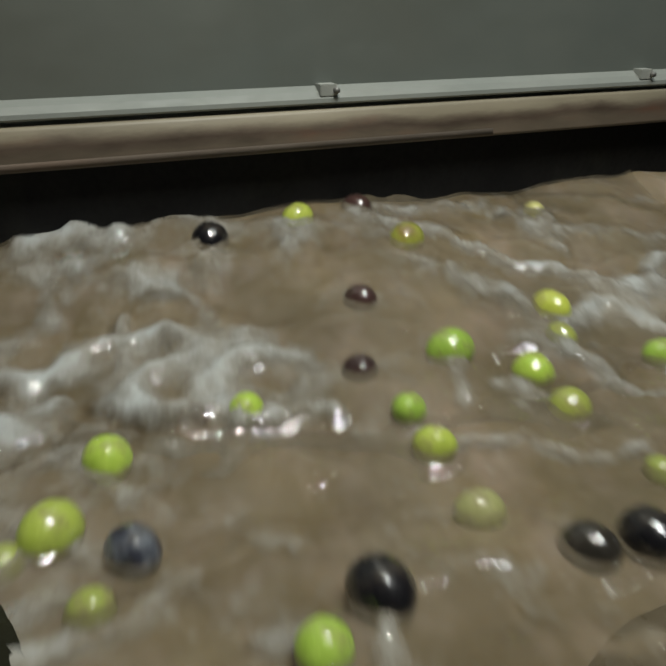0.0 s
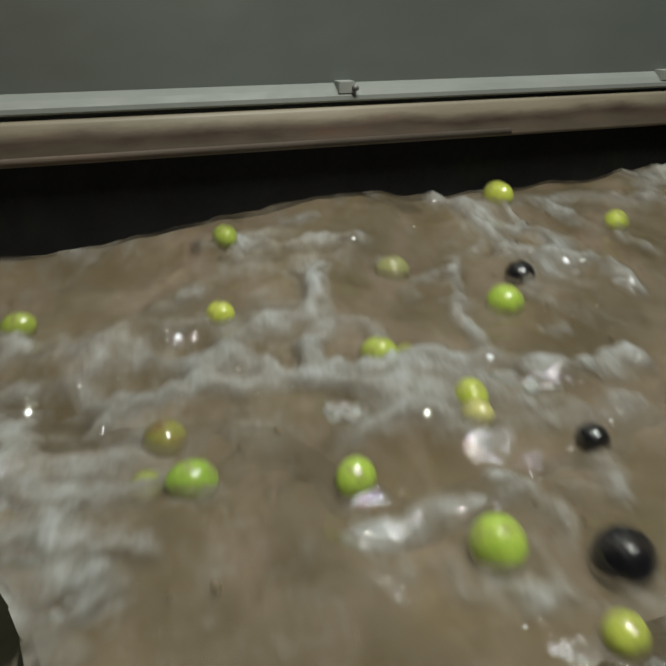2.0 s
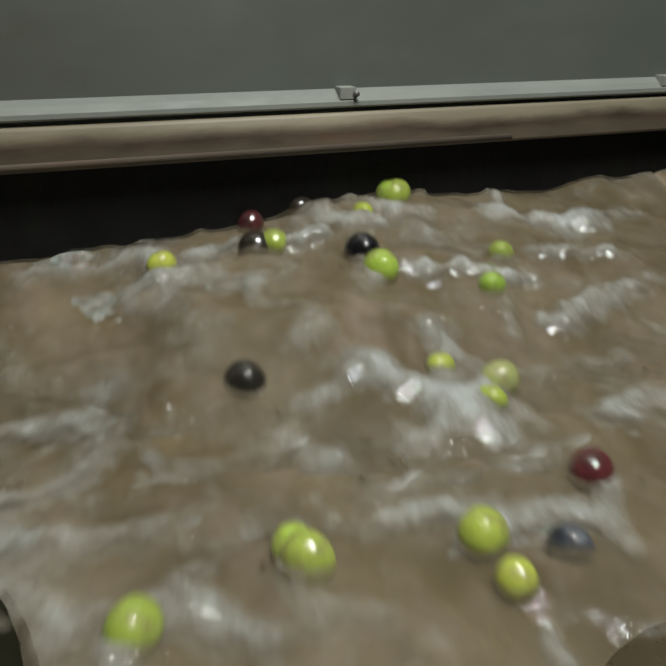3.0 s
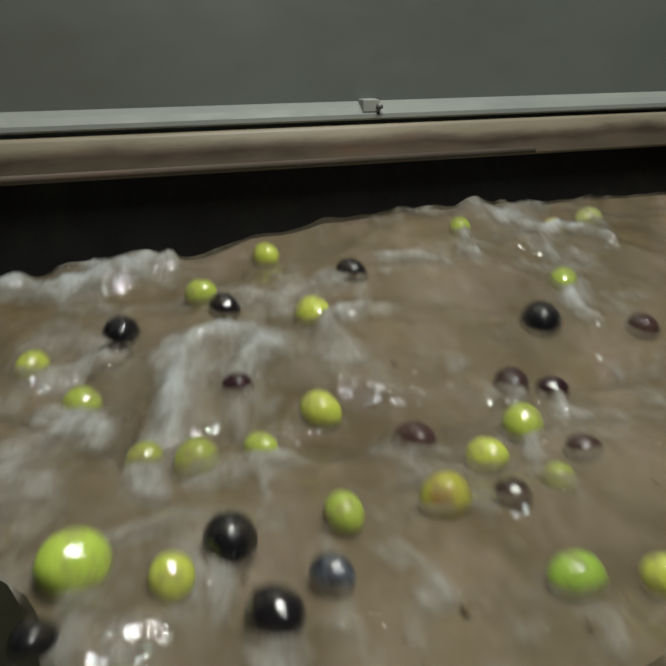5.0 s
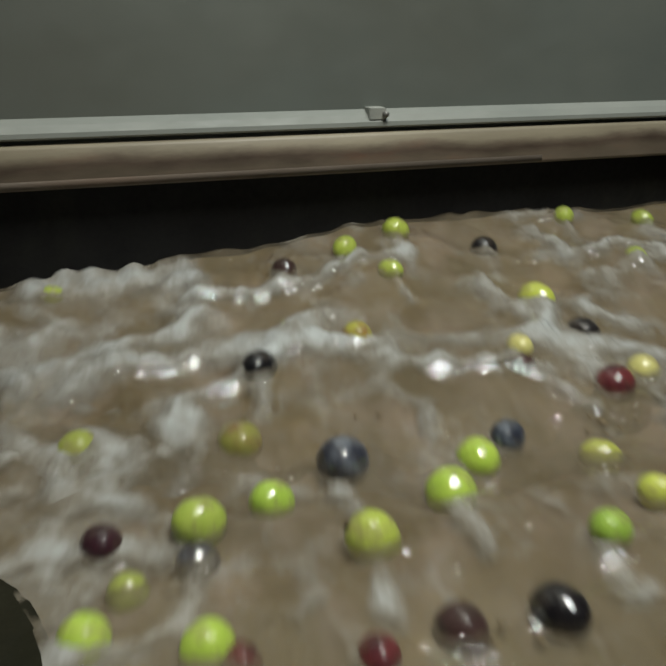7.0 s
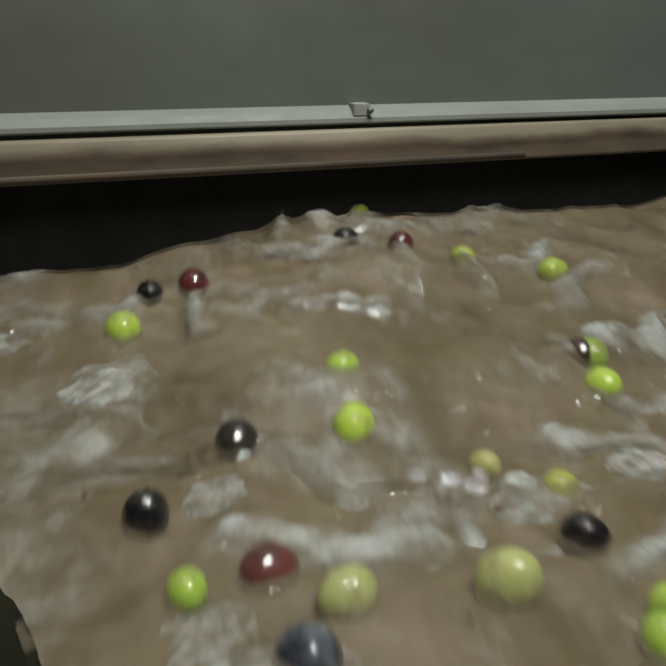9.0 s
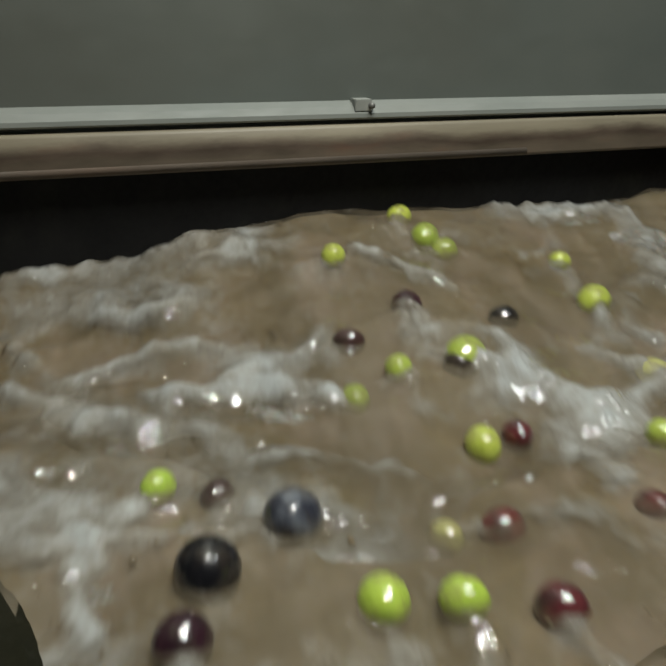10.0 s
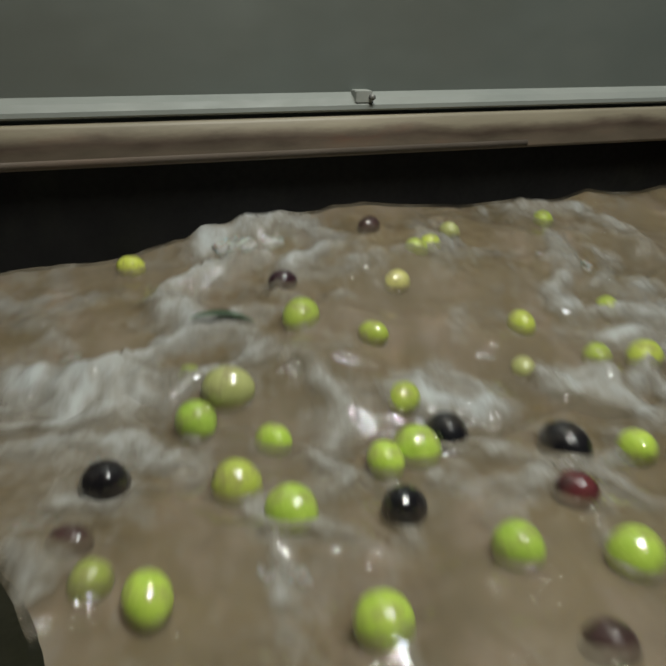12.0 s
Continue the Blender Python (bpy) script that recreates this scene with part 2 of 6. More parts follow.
SKIN = {
    "green": skins("green_skin", (0.34, 0.51, 0.065), (0.46, 0.62, 0.110), (0.47, 0.56, 0.14), 0.3, 0.3, "bright green"),
    "lime": skins("lime_skin", (0.42, 0.51, 0.075), (0.53, 0.60, 0.125), (0.42, 0.36, 0.10), 0.25, 0.3, "yellow-green"),
    "pale": skins("pale_skin", (0.46, 0.47, 0.17), (0.56, 0.55, 0.24), (0.40, 0.42, 0.12), 0.3, 0.3, "pale yellow-green"),
    "blush": skins("blush_skin", (0.38, 0.38, 0.06), (0.45, 0.42, 0.09), (0.24, 0.06, 0.045), 0.42, 0.3, "half-ripe green and red"),
    "red": skins("red_skin", (0.11, 0.022, 0.028), (0.17, 0.045, 0.045), (0.035, 0.012, 0.02), 0.45, 0.3, "wine-red ripening"),
    "purple": skins("purple_skin", (0.030, 0.012, 0.018), (0.055, 0.020, 0.030), (0.014, 0.010, 0.014), 0.4, 0.3, "dark purple"),
    "black": skins("black_skin", (0.008, 0.008, 0.010), (0.016, 0.014, 0.017), (0.028, 0.016, 0.022), 0.25, 0.3, "ripe black"),
    "blue": skins("bloom_skin", (0.020, 0.022, 0.034), (0.055, 0.064, 0.092), (0.15, 0.175, 0.215), 0.45, 0.3, "blue-black bloomed"),
}
LEAF_SKIN = {
    "sil": (surface("silver_leaf", (0.44, 0.49, 0.37), (0.55, 0.60, 0.48), 0.4, 0.0, 150), "grey-green underside"),
    "grn": (surface("green_leaf", (0.05, 0.13, 0.06), (0.10, 0.22, 0.11), 0.3, 0.0, 150), "glossy green"),
    "drk": (surface("dark_leaf", (0.02, 0.05, 0.02), (0.04, 0.08, 0.03), 0.3, 0.0, 150), "dark green"),
}


# ---- building ----
def part(name, bm, material, parent=None, label="", smooth=True):
    mesh = bpy.data.meshes.new(name)
    bm.to_mesh(mesh)
    bm.free()
    mesh.materials.append(material)
    if smooth:
        mesh.shade_smooth()
    ob = new(name, mesh)
    ob.parent = parent
    if label:
        ob["label"] = label
    return ob


def prism(outline, axis, start, end, bevel=0.0):
    """A closed outline of (a, b) pairs pushed along an axis: x takes (y, z), z takes (x, y)."""
    bm = bmesh.new()
    rings = []
    for at in (start, end):
        rings.append([bm.verts.new((at, a, b) if axis == "x" else (a, b, at)) for a, b in outline])
    for i in range(len(outline)):
        j = (i + 1) % len(outline)
        bm.faces.new((rings[0][i], rings[0][j], rings[1][j], rings[1][i]))
    bm.faces.new(rings[0][::-1])
    bm.faces.new(rings[1])
    bmesh.ops.recalc_face_normals(bm, faces=bm.faces[:])
    if bevel:
        bmesh.ops.bevel(bm, geom=bm.edges[:], offset=bevel, segments=2, affect="EDGES")
    return bm


def block(x0, x1, y0, y1, z0, z1, bevel=0.0):
    return prism([(x0, y0), (x1, y0), (x1, y1), (x0, y1)], "z", z0, z1, bevel)


# ---- the hall ----
HALL = 9.0
part("floor", block(-HALL, HALL, -HALL, HALL, -1.6, -1.4), CONCRETE, smooth=False)
tagged(bpy.data.objects["floor"], "grey concrete floor of the mill hall", "floor", kind="structure")
part("ceiling", block(-HALL, HALL, -HALL, HALL, 3.4, 3.6), PLASTER, smooth=False)
tagged(bpy.data.objects["ceiling"], "plain pale plaster ceiling of the hall", "ceiling", kind="structure")
for name, box in (("wall_north", (-HALL, HALL, HALL, HALL + 0.2)), ("wall_south", (-HALL, HALL, -HALL - 0.2, -HALL)),
                  ("wall_west", (-HALL - 0.2, -HALL, -HALL, HALL)), ("wall_east", (HALL, HALL + 0.2, -HALL, HALL))):
    wall = part(name, block(*box, -1.4, 3.4), PLASTER, smooth=False)
    tagged(wall, "plain pale plaster wall of the hall", "wall", kind="structure")

lamp = tagged(new("work_lamp"), "small metal work lamp above the wash tank", "lamp")
lamp.matrix_world = look(LAMP, (LAMP[0], 0.28, 0.0))
part("housing", block(-0.09, 0.09, -0.14, 0.14, 0.012, 0.05, 0.006), STEEL, lamp)
part("bracket", block(-0.008, 0.008, -0.008, 0.008, 0.05, 2.62, 0.002), STEEL, lamp)

ceiling_lamp = tagged(new("ceiling_light"), "long white ceiling light over the wash tank", "lamp")
ceiling_lamp.matrix_world = look((1.0, -0.5, 3.2), (0.1, 0.3, 0.0))
part("housing", block(-0.70, 0.70, -0.22, 0.22, 0.01, 0.06, 0.01), PLASTER, ceiling_lamp)
part("stem", block(-0.01, 0.01, -0.01, 0.01, 0.06, 0.22, 0.002), STEEL, ceiling_lamp)

# ---- the wash tank: back panel, its flange and bolts, the muddy rim, the added black plate ----
BACK, SEAM, LOW = 0.463, 0.1080, 0.0845
X0, X1 = -1.0, 1.6
panel = tagged(new("machine_panel"), "grey painted sheet-steel panel with a folded bottom flange", "panel")
part("sheet", prism([(BACK + 0.008, SEAM + 0.0115), (BACK + 0.012, SEAM + 0.0115), (BACK + 0.012, 0.95), (BACK + 0.008, 0.95)], "x", X0, X1), PANEL, panel, smooth=False)
flange = [(BACK + 0.000, SEAM + 0.0018), (BACK - 0.0012, SEAM + 0.0030), (BACK - 0.0008, SEAM + 0.0055), (BACK + 0.0030, SEAM + 0.0092),
          (BACK + 0.0085, SEAM + 0.0125), (BACK + 0.0115, SEAM + 0.0125), (BACK + 0.0115, SEAM + 0.0018)]
part("flange", prism(flange, "x", X0, X1), FLANGE, panel, "folded flange, its catch of light in the pale colour", smooth=False)
for x in (0.2035 - 0.500, 0.2035 - 0.250, 0.2035, 0.2035 + 0.250, 0.2035 + 0.500):
    bolt = part("clip", block(x - 0.0075, x + 0.0035, BACK - 0.0006, BACK + 0.009, SEAM + 0.0066, SEAM + 0.0136, 0.0004), CLIP, panel, "small pale clip", smooth=False)
    # dark stud whose colour stands in for the dark of the clip's hole
    bm = bmesh.new()
    bmesh.ops.create_cone(bm, cap_ends=True, segments=6, radius1=0.0022, radius2=0.0019, depth=0.004,
                          matrix=Matrix.Translation((x + 0.0028, BACK - 0.0012, SEAM + 0.0100)) @ Matrix.Rotation(radians(90), 4, "X"))
    part("bolt", bm, HOLE_DARK, bolt, "dark stud in place of the clip's hole")

profile = [(BACK + 0.016, SEAM - 0.0012)]
for k in range(13):  # a soft outward swell that flattens towards the lower edge
    f = k / 12
    profile.append((BACK - 0.0035 - 0.0035 * math.sin(math.pi * min(f, 0.45)) - 0.0006 * max(0, f - 0.45), SEAM - 0.0008 + (LOW - SEAM + 0.0008) * f ** 1.05))
profile += [(BACK + 0.004, LOW - 0.0004), (BACK + 0.016, LOW)]
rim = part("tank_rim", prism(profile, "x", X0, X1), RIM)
tagged(rim, "rounded tank rim caked with dried brown mud", "tank rim")
for x0, x1, thick in ((X0, 0.318, 0.0005),):
    crust = prism([(BACK - 0.0072 - thick, LOW + 0.0008), (BACK - 0.0074 - thick, LOW + 0.0035), (BACK - 0.0066, LOW + 0.0060), (BACK - 0.004, LOW + 0.001)], "x", x0, x1)
    part("mud_crust", crust, SILT, rim, "strip of dried grey-brown silt")

tank_wall = part("tank_wall", block(X0, X1, BACK + 0.014, BACK + 0.030, -1.4, -0.08), STEEL, smooth=False)
tagged(tank_wall, "plain steel end wall of the wash tank", "tank wall", kind="structure")
for x in (X0, X1 - 0.04):
    part("post", block(x, x + 0.04, BACK + 0.012, BACK + 0.032, -0.08, 0.95), STEEL, panel, smooth=False)

# added plate: gives the gap its darkness and cuts off the water behind
flap = part("gap_plate", block(X0, X1, BACK + 0.004, BACK + 0.010, -0.35, LOW + 0.002), GAP_BLACK, smooth=False)
tagged(flap, "near-black plate added for the dark gap under the rim", "rubber flap")

# ---- moving water: shape of the two sheets ----
FLOW = 0.45                    # metres a second, downstream
TURN = 14.0                    # degrees between the back wall's normal and the flow
JUMP = 0.325                   # where the upper sheet dives under the lower one
SLOPE = math.tan(math.radians(11.8))
LATTICE = np.random.RandomState(7).rand(512, 512) * 2 * math.pi


def swirl(x, y, seed=0):
    """Smooth gradient noise of arrays x, y, about -1 to 1."""
    x, y = np.asarray(x, float) + 31.7 * seed + 100, np.asarray(y, float) + 17.3 * seed + 100
    i, j = np.floor(x).astype(int), np.floor(y).astype(int)
    fx, fy = x - i, y - j
    wx, wy = fx * fx * fx * (fx * (6 * fx - 15) + 10), fy * fy * fy * (fy * (6 * fy - 15) + 10)

    def corner(a, b):
        angle = LATTICE[(i + a) % 512, (j + b) % 512]
        return np.cos(angle) * (fx - a) + np.sin(angle) * (fy - b)
    low = corner(0, 0) * (1 - wx) + corner(1, 0) * wx
    high = corner(0, 1) * (1 - wx) + corner(1, 1) * wx
    return 1.5 * (low * (1 - wy) + high * wy)


CREST_U = (-0.13, -0.05, 0.03, 0.11, 0.19, 0.27)
CREST_GRID = np.zeros((65, 1300))  # u from -0.24 by 0.01, q from 0 by 0.005


def crest(t, *rises):
    """Rise of the upper sheet where it comes from behind the black plate at the time t, at six places across."""
    us, qs = -0.24 + 0.01 * np.arange(65)[:, None], 0.005 * np.arange(1300)[None, :]
    at = (BACK + 0.004 + us * math.sin(math.radians(TURN))) / math.cos(math.radians(TURN)) + FLOW * t
    CREST_GRID[:] += np.interp(us, CREST_U, rises) * np.exp(-((qs - at) / 0.05) ** 2)


crest(0.0, 0.0165, 0.0104, 0.0004, -0.0013, -0.0028, -0.0045)
crest(0.5, 0.0003, 0.0006, -0.0061, -0.0069, -0.0074, -0.0139)
crest(1.0, 0.0050, 0.0077, 0.0006, 0.0026, 0.0017, -0.0010)
crest(1.5, 0.0048, 0.0005, 0.0065, 0.0050, 0.0055, 0.0027)
crest(2.0, -0.0004, 0.0033, -0.0010, 0.0018, 0.0004, -0.0032)
crest(2.5, 0.0069, 0.0044, -0.0014, -0.0053, -0.0045, -0.0076)
crest(4.5, 0.0106, -0.0001, -0.0053, -0.0055, -0.0049, -0.0054)
crest(5.0, 0.0050, -0.0002, -0.0042, 0.0033, 0.0026, -0.0009)
crest(5.5, 0.0046, -0.0062, -0.0109, -0.0047, 0.0025, -0.0023)
crest(6.0, 0.0012, -0.0020, -0.0022, -0.0043, 0.0080, 0.0025)
crest(6.5, 0.0145, 0.0063, -0.0040, 0.0017, -0.0015, -0.0062)
crest(7.0, 0.0011, -0.0018, -0.0092, -0.0006, 0.0034, -0.0007)
crest(7.5, 0.0054, 0.0007, -0.0047, -0.0013, -0.0004, -0.0025)
crest(9.5, 0.0049, -0.0004, 0.0031, 0.0055, -0.0011, -0.0041)
crest(10.0, 0.0005, 0.0034, 0.0030, 0.0032, 0.0005, -0.0037)
crest(10.5, 0.0136, 0.0054, 0.0004, 0.0022, 0.0022, -0.0013)
crest(11.0, 0.0085, 0.0036, -0.0054, -0.0017, 0.0001, 0.0000)
crest(11.5, -0.0020, 0.0043, -0.0031, -0.0092, -0.0053, -0.0051)
crest(12.0, -0.0009, -0.0005, -0.0015, -0.0032, -0.0014, -0.0020)


def crests(u, q):
    a, b = np.clip((np.asarray(u) + 0.24) / 0.01, 0, 63.99), np.clip(np.asarray(q) / 0.005, 0, 1298.99)
    i, j = a.astype(int), b.astype(int)
    a, b = a - i, b - j
    return (CREST_GRID[i, j] * (1 - a) + CREST_GRID[i + 1, j] * a) * (1 - b) + (CREST_GRID[i, j + 1] * (1 - a) + CREST_GRID[i + 1, j + 1] * a) * b


def swell(u, q, upper):
    """Height of the waves at the place u across, q along the sheet."""
    k = 3 if upper else 8
    h = 0.0034 * swirl(u / 0.12, q / 0.075, k) + 0.0031 * swirl(u / 0.05, q / 0.03, k + 1) + 0.0009 * swirl(u / 0.02, q / 0.015, k + 2)
    crest = 1 - np.abs(swirl(u / 0.09, q / 0.06, k + 3))
    return h + 0.0034 * (crest ** 4 - 0.35) + (0.004 * swirl(u / 0.2, q / 0.12, k + 4) + 0.013 * np.exp(-((u - 0.07) / 0.1) ** 2) - 0.0015 + crests(u, q) if upper else 0)


def level(u, s, t):
    """Height of the water at u across, s upstream, at the time t."""
    q = s + FLOW * t
    return max(float((s - JUMP) * SLOPE + swell(u, q, True)), float(swell(u, q, False)))


def place(u, s, z, rz=0.0):
    """A pose at u across and s upstream, turned with the flow."""
    a = radians(TURN)
    return pose(u * math.cos(a) + s * math.sin(a), s * math.cos(a) - u * math.sin(a), z, 0, 0, rz - TURN)


STREAKS = []


def streak(t, width, strength, *points):
    """A streak of froth that lies along these places (u, s) at the time t."""
    STREAKS.append((t, width, strength, points))


streak(0.0, 0.0289, 0.9, (-0.095, 0.449), (-0.068, 0.456), (-0.045, 0.462))
streak(0.0, 0.0163, 0.6, (-0.094, 0.429), (-0.054, 0.436))
streak(0.0, 0.0121, 0.6, (-0.038, 0.390), (-0.039, 0.349), (-0.047, 0.326))
streak(0.0, 0.0102, 0.7, (-0.047, 0.323), (-0.017, 0.314), (0.012, 0.302), (0.049, 0.301))
streak(0.0, 0.0073, 0.5, (-0.089, 0.340), (-0.067, 0.308), (-0.045, 0.305))
streak(0.0, 0.0163, 0.5, (0.144, 0.411), (0.163, 0.393), (0.164, 0.365))
streak(0.0, 0.0138, 0.5, (0.202, 0.501), (0.223, 0.450))
streak(0.0, 0.0119, 0.4, (0.024, 0.222), (0.016, 0.236))
streak(0.0, 0.0105, 0.5, (0.104, 0.270), (0.131, 0.269), (0.150, 0.258), (0.175, 0.261))
streak(0.0, 0.0127, 0.5, (0.113, 0.495), (0.180, 0.508), (0.236, 0.496))
streak(0.0, 0.0120, 0.4, (-0.060, 0.205), (-0.054, 0.214))
streak(0.5, 0.0287, 0.9, (-0.092, 0.384), (-0.053, 0.383), (-0.005, 0.346), (0.033, 0.325))
streak(0.5, 0.0204, 0.7, (-0.002, 0.466), (0.014, 0.472), (0.039, 0.465))
streak(0.5, 0.0132, 0.6, (-0.005, 0.318), (0.036, 0.317), (0.091, 0.304))
streak(0.5, 0.0111, 0.6, (-0.031, 0.315), (-0.013, 0.313))
streak(0.5, 0.0169, 0.5, (0.167, 0.506), (0.217, 0.502), (0.269, 0.465))
streak(0.5, 0.0141, 0.5, (0.112, 0.289), (0.135, 0.273), (0.157, 0.241))
streak(0.5, 0.0103, 0.6, (-0.078, 0.259), (-0.064, 0.232), (-0.056, 0.222))
streak(0.5, 0.0110, 0.4, (-0.049, 0.305), (-0.039, 0.325))
streak(0.5, 0.0102, 0.4, (0.114, 0.340), (0.099, 0.331))
streak(0.5, 0.0121, 0.4, (0.185, 0.307), (0.212, 0.314))
streak(0.5, 0.0065, 0.5, (-0.067, 0.205), (-0.063, 0.197))
streak(1.0, 0.0365, 0.9, (-0.100, 0.434), (-0.065, 0.457), (-0.017, 0.469))
streak(1.0, 0.0137, 0.6, (-0.015, 0.414), (0.019, 0.407))
streak(1.0, 0.0199, 0.8, (-0.090, 0.323), (-0.065, 0.311), (-0.024, 0.296))
streak(1.0, 0.0198, 0.7, (-0.076, 0.283), (-0.048, 0.265), (-0.023, 0.273))
streak(1.0, 0.0178, 0.7, (-0.060, 0.229), (-0.068, 0.240), (-0.052, 0.253))
streak(1.0, 0.0108, 0.5, (0.066, 0.243), (0.081, 0.229), (0.086, 0.215))
streak(1.0, 0.0164, 0.5, (0.139, 0.490), (0.180, 0.491), (0.212, 0.468))
streak(1.0, 0.0110, 0.5, (0.195, 0.431), (0.217, 0.400), (0.229, 0.378))
streak(1.0, 0.0086, 0.5, (0.139, 0.359), (0.174, 0.357), (0.186, 0.334))
streak(1.0, 0.0122, 0.5, (0.204, 0.324), (0.203, 0.300))
streak(1.0, 0.0101, 0.5, (0.022, 0.287), (0.038, 0.272), (0.044, 0.246))
streak(1.0, 0.0145, 0.4, (0.081, 0.441), (0.086, 0.414))
streak(1.0, 0.0101, 0.5, (-0.060, 0.196), (-0.050, 0.191))
streak(1.0, 0.0081, 0.4, (0.009, 0.208), (0.021, 0.191))
streak(1.5, 0.0360, 0.9, (-0.103, 0.447), (-0.072, 0.455))
streak(1.5, 0.0209, 0.8, (-0.066, 0.381), (-0.019, 0.400), (0.024, 0.441), (0.064, 0.448))
streak(1.5, 0.0116, 0.6, (0.065, 0.455), (0.145, 0.470))
streak(1.5, 0.0150, 0.7, (0.194, 0.508), (0.205, 0.450), (0.211, 0.412), (0.219, 0.383), (0.228, 0.346))
streak(1.5, 0.0113, 0.6, (0.108, 0.416), (0.113, 0.389), (0.117, 0.353))
streak(1.5, 0.0158, 0.7, (-0.063, 0.355), (-0.034, 0.327))
streak(1.5, 0.0130, 0.5, (-0.088, 0.393), (-0.054, 0.387))
streak(1.5, 0.0111, 0.5, (0.000, 0.316), (0.033, 0.307), (0.068, 0.291))
streak(1.5, 0.0102, 0.5, (0.119, 0.330), (0.152, 0.321), (0.181, 0.327))
streak(1.5, 0.0110, 0.4, (0.119, 0.285), (0.146, 0.279))
streak(1.5, 0.0110, 0.4, (0.106, 0.239), (0.112, 0.229))
streak(1.5, 0.0102, 0.5, (-0.072, 0.221), (-0.077, 0.250))
streak(1.5, 0.0084, 0.4, (0.021, 0.258), (0.030, 0.279))
streak(1.5, 0.0168, 0.4, (0.098, 0.498), (0.141, 0.508), (0.185, 0.519))
streak(2.0, 0.0108, 0.8, (-0.042, 0.324), (-0.012, 0.327), (0.034, 0.327), (0.074, 0.326), (0.129, 0.331))
streak(2.0, 0.0129, 0.8, (0.059, 0.419), (0.048, 0.369), (0.043, 0.329))
streak(2.0, 0.0120, 0.7, (0.040, 0.312), (0.062, 0.302), (0.082, 0.277), (0.100, 0.263), (0.111, 0.236), (0.116, 0.216))
streak(2.0, 0.0158, 0.8, (0.145, 0.509), (0.168, 0.489), (0.175, 0.440), (0.220, 0.431), (0.240, 0.405))
streak(2.0, 0.0137, 0.6, (-0.006, 0.451), (0.033, 0.450), (0.088, 0.448))
streak(2.0, 0.0143, 0.7, (0.126, 0.329), (0.153, 0.316), (0.199, 0.331))
streak(2.0, 0.0113, 0.6, (0.134, 0.425), (0.128, 0.380), (0.124, 0.341))
streak(2.0, 0.0110, 0.6, (-0.058, 0.302), (-0.042, 0.324))
streak(2.0, 0.0180, 0.8, (-0.090, 0.306), (-0.075, 0.265), (-0.060, 0.230), (-0.041, 0.209), (-0.040, 0.201))
streak(2.0, 0.0132, 0.5, (0.166, 0.359), (0.180, 0.359))
streak(2.0, 0.0136, 0.4, (-0.029, 0.394), (-0.012, 0.419))
streak(2.0, 0.0101, 0.5, (0.150, 0.262), (0.148, 0.235))
streak(2.0, 0.0103, 0.5, (-0.097, 0.370), (-0.077, 0.369))
streak(2.0, 0.0077, 0.4, (0.056, 0.243), (0.062, 0.221))
streak(2.5, 0.0225, 0.8, (-0.050, 0.460), (-0.021, 0.466), (0.024, 0.463))
streak(2.5, 0.0191, 0.7, (0.050, 0.475), (0.105, 0.484), (0.148, 0.499), (0.199, 0.509))
streak(2.5, 0.0181, 0.8, (-0.066, 0.377), (-0.035, 0.420), (-0.007, 0.430), (-0.007, 0.398))
streak(2.5, 0.0183, 0.7, (0.127, 0.458), (0.179, 0.451), (0.208, 0.456))
streak(2.5, 0.0130, 0.5, (0.118, 0.387), (0.125, 0.362), (0.135, 0.334))
streak(2.5, 0.0113, 0.6, (0.068, 0.298), (0.089, 0.306), (0.113, 0.307))
streak(2.5, 0.0222, 0.9, (-0.095, 0.333), (-0.084, 0.289), (-0.075, 0.250))
streak(2.5, 0.0150, 0.7, (-0.032, 0.277), (-0.015, 0.273), (-0.002, 0.262))
streak(2.5, 0.0186, 0.6, (-0.065, 0.214), (-0.050, 0.215), (-0.039, 0.192))
streak(2.5, 0.0109, 0.5, (0.018, 0.312), (0.019, 0.288))
streak(2.5, 0.0123, 0.5, (0.194, 0.318), (0.178, 0.322))
streak(2.5, 0.0101, 0.5, (0.160, 0.259), (0.157, 0.234))
streak(2.5, 0.0104, 0.5, (-0.107, 0.379), (-0.065, 0.373))
streak(2.5, 0.0141, 0.4, (0.023, 0.459), (0.028, 0.389))
streak(2.5, 0.0093, 0.5, (0.017, 0.253), (0.021, 0.229))
streak(4.5, 0.0188, 0.7, (-0.122, 0.443), (-0.112, 0.445))
streak(4.5, 0.0124, 0.5, (-0.073, 0.453), (-0.040, 0.462))
streak(4.5, 0.0153, 0.6, (0.041, 0.468), (0.065, 0.456))
streak(4.5, 0.0118, 0.6, (0.009, 0.333), (0.029, 0.332))
streak(4.5, 0.0101, 0.5, (0.061, 0.332), (0.103, 0.337), (0.139, 0.331))
streak(4.5, 0.0113, 0.6, (0.199, 0.506), (0.238, 0.484))
streak(4.5, 0.0119, 0.5, (0.155, 0.316), (0.185, 0.308))
streak(4.5, 0.0142, 0.4, (0.221, 0.393), (0.237, 0.385))
streak(4.5, 0.0100, 0.4, (0.011, 0.226), (0.010, 0.209))
streak(4.5, 0.0124, 0.4, (0.024, 0.212), (0.022, 0.196))
streak(4.5, 0.0127, 0.4, (-0.023, 0.375), (-0.016, 0.364))
streak(4.5, 0.0127, 0.4, (-0.079, 0.264), (-0.061, 0.260))
streak(4.5, 0.0111, 0.4, (-0.059, 0.323), (-0.042, 0.302))
streak(4.5, 0.0078, 0.4, (-0.098, 0.338), (-0.076, 0.340))
streak(4.5, 0.0099, 0.4, (0.080, 0.261), (0.086, 0.248))
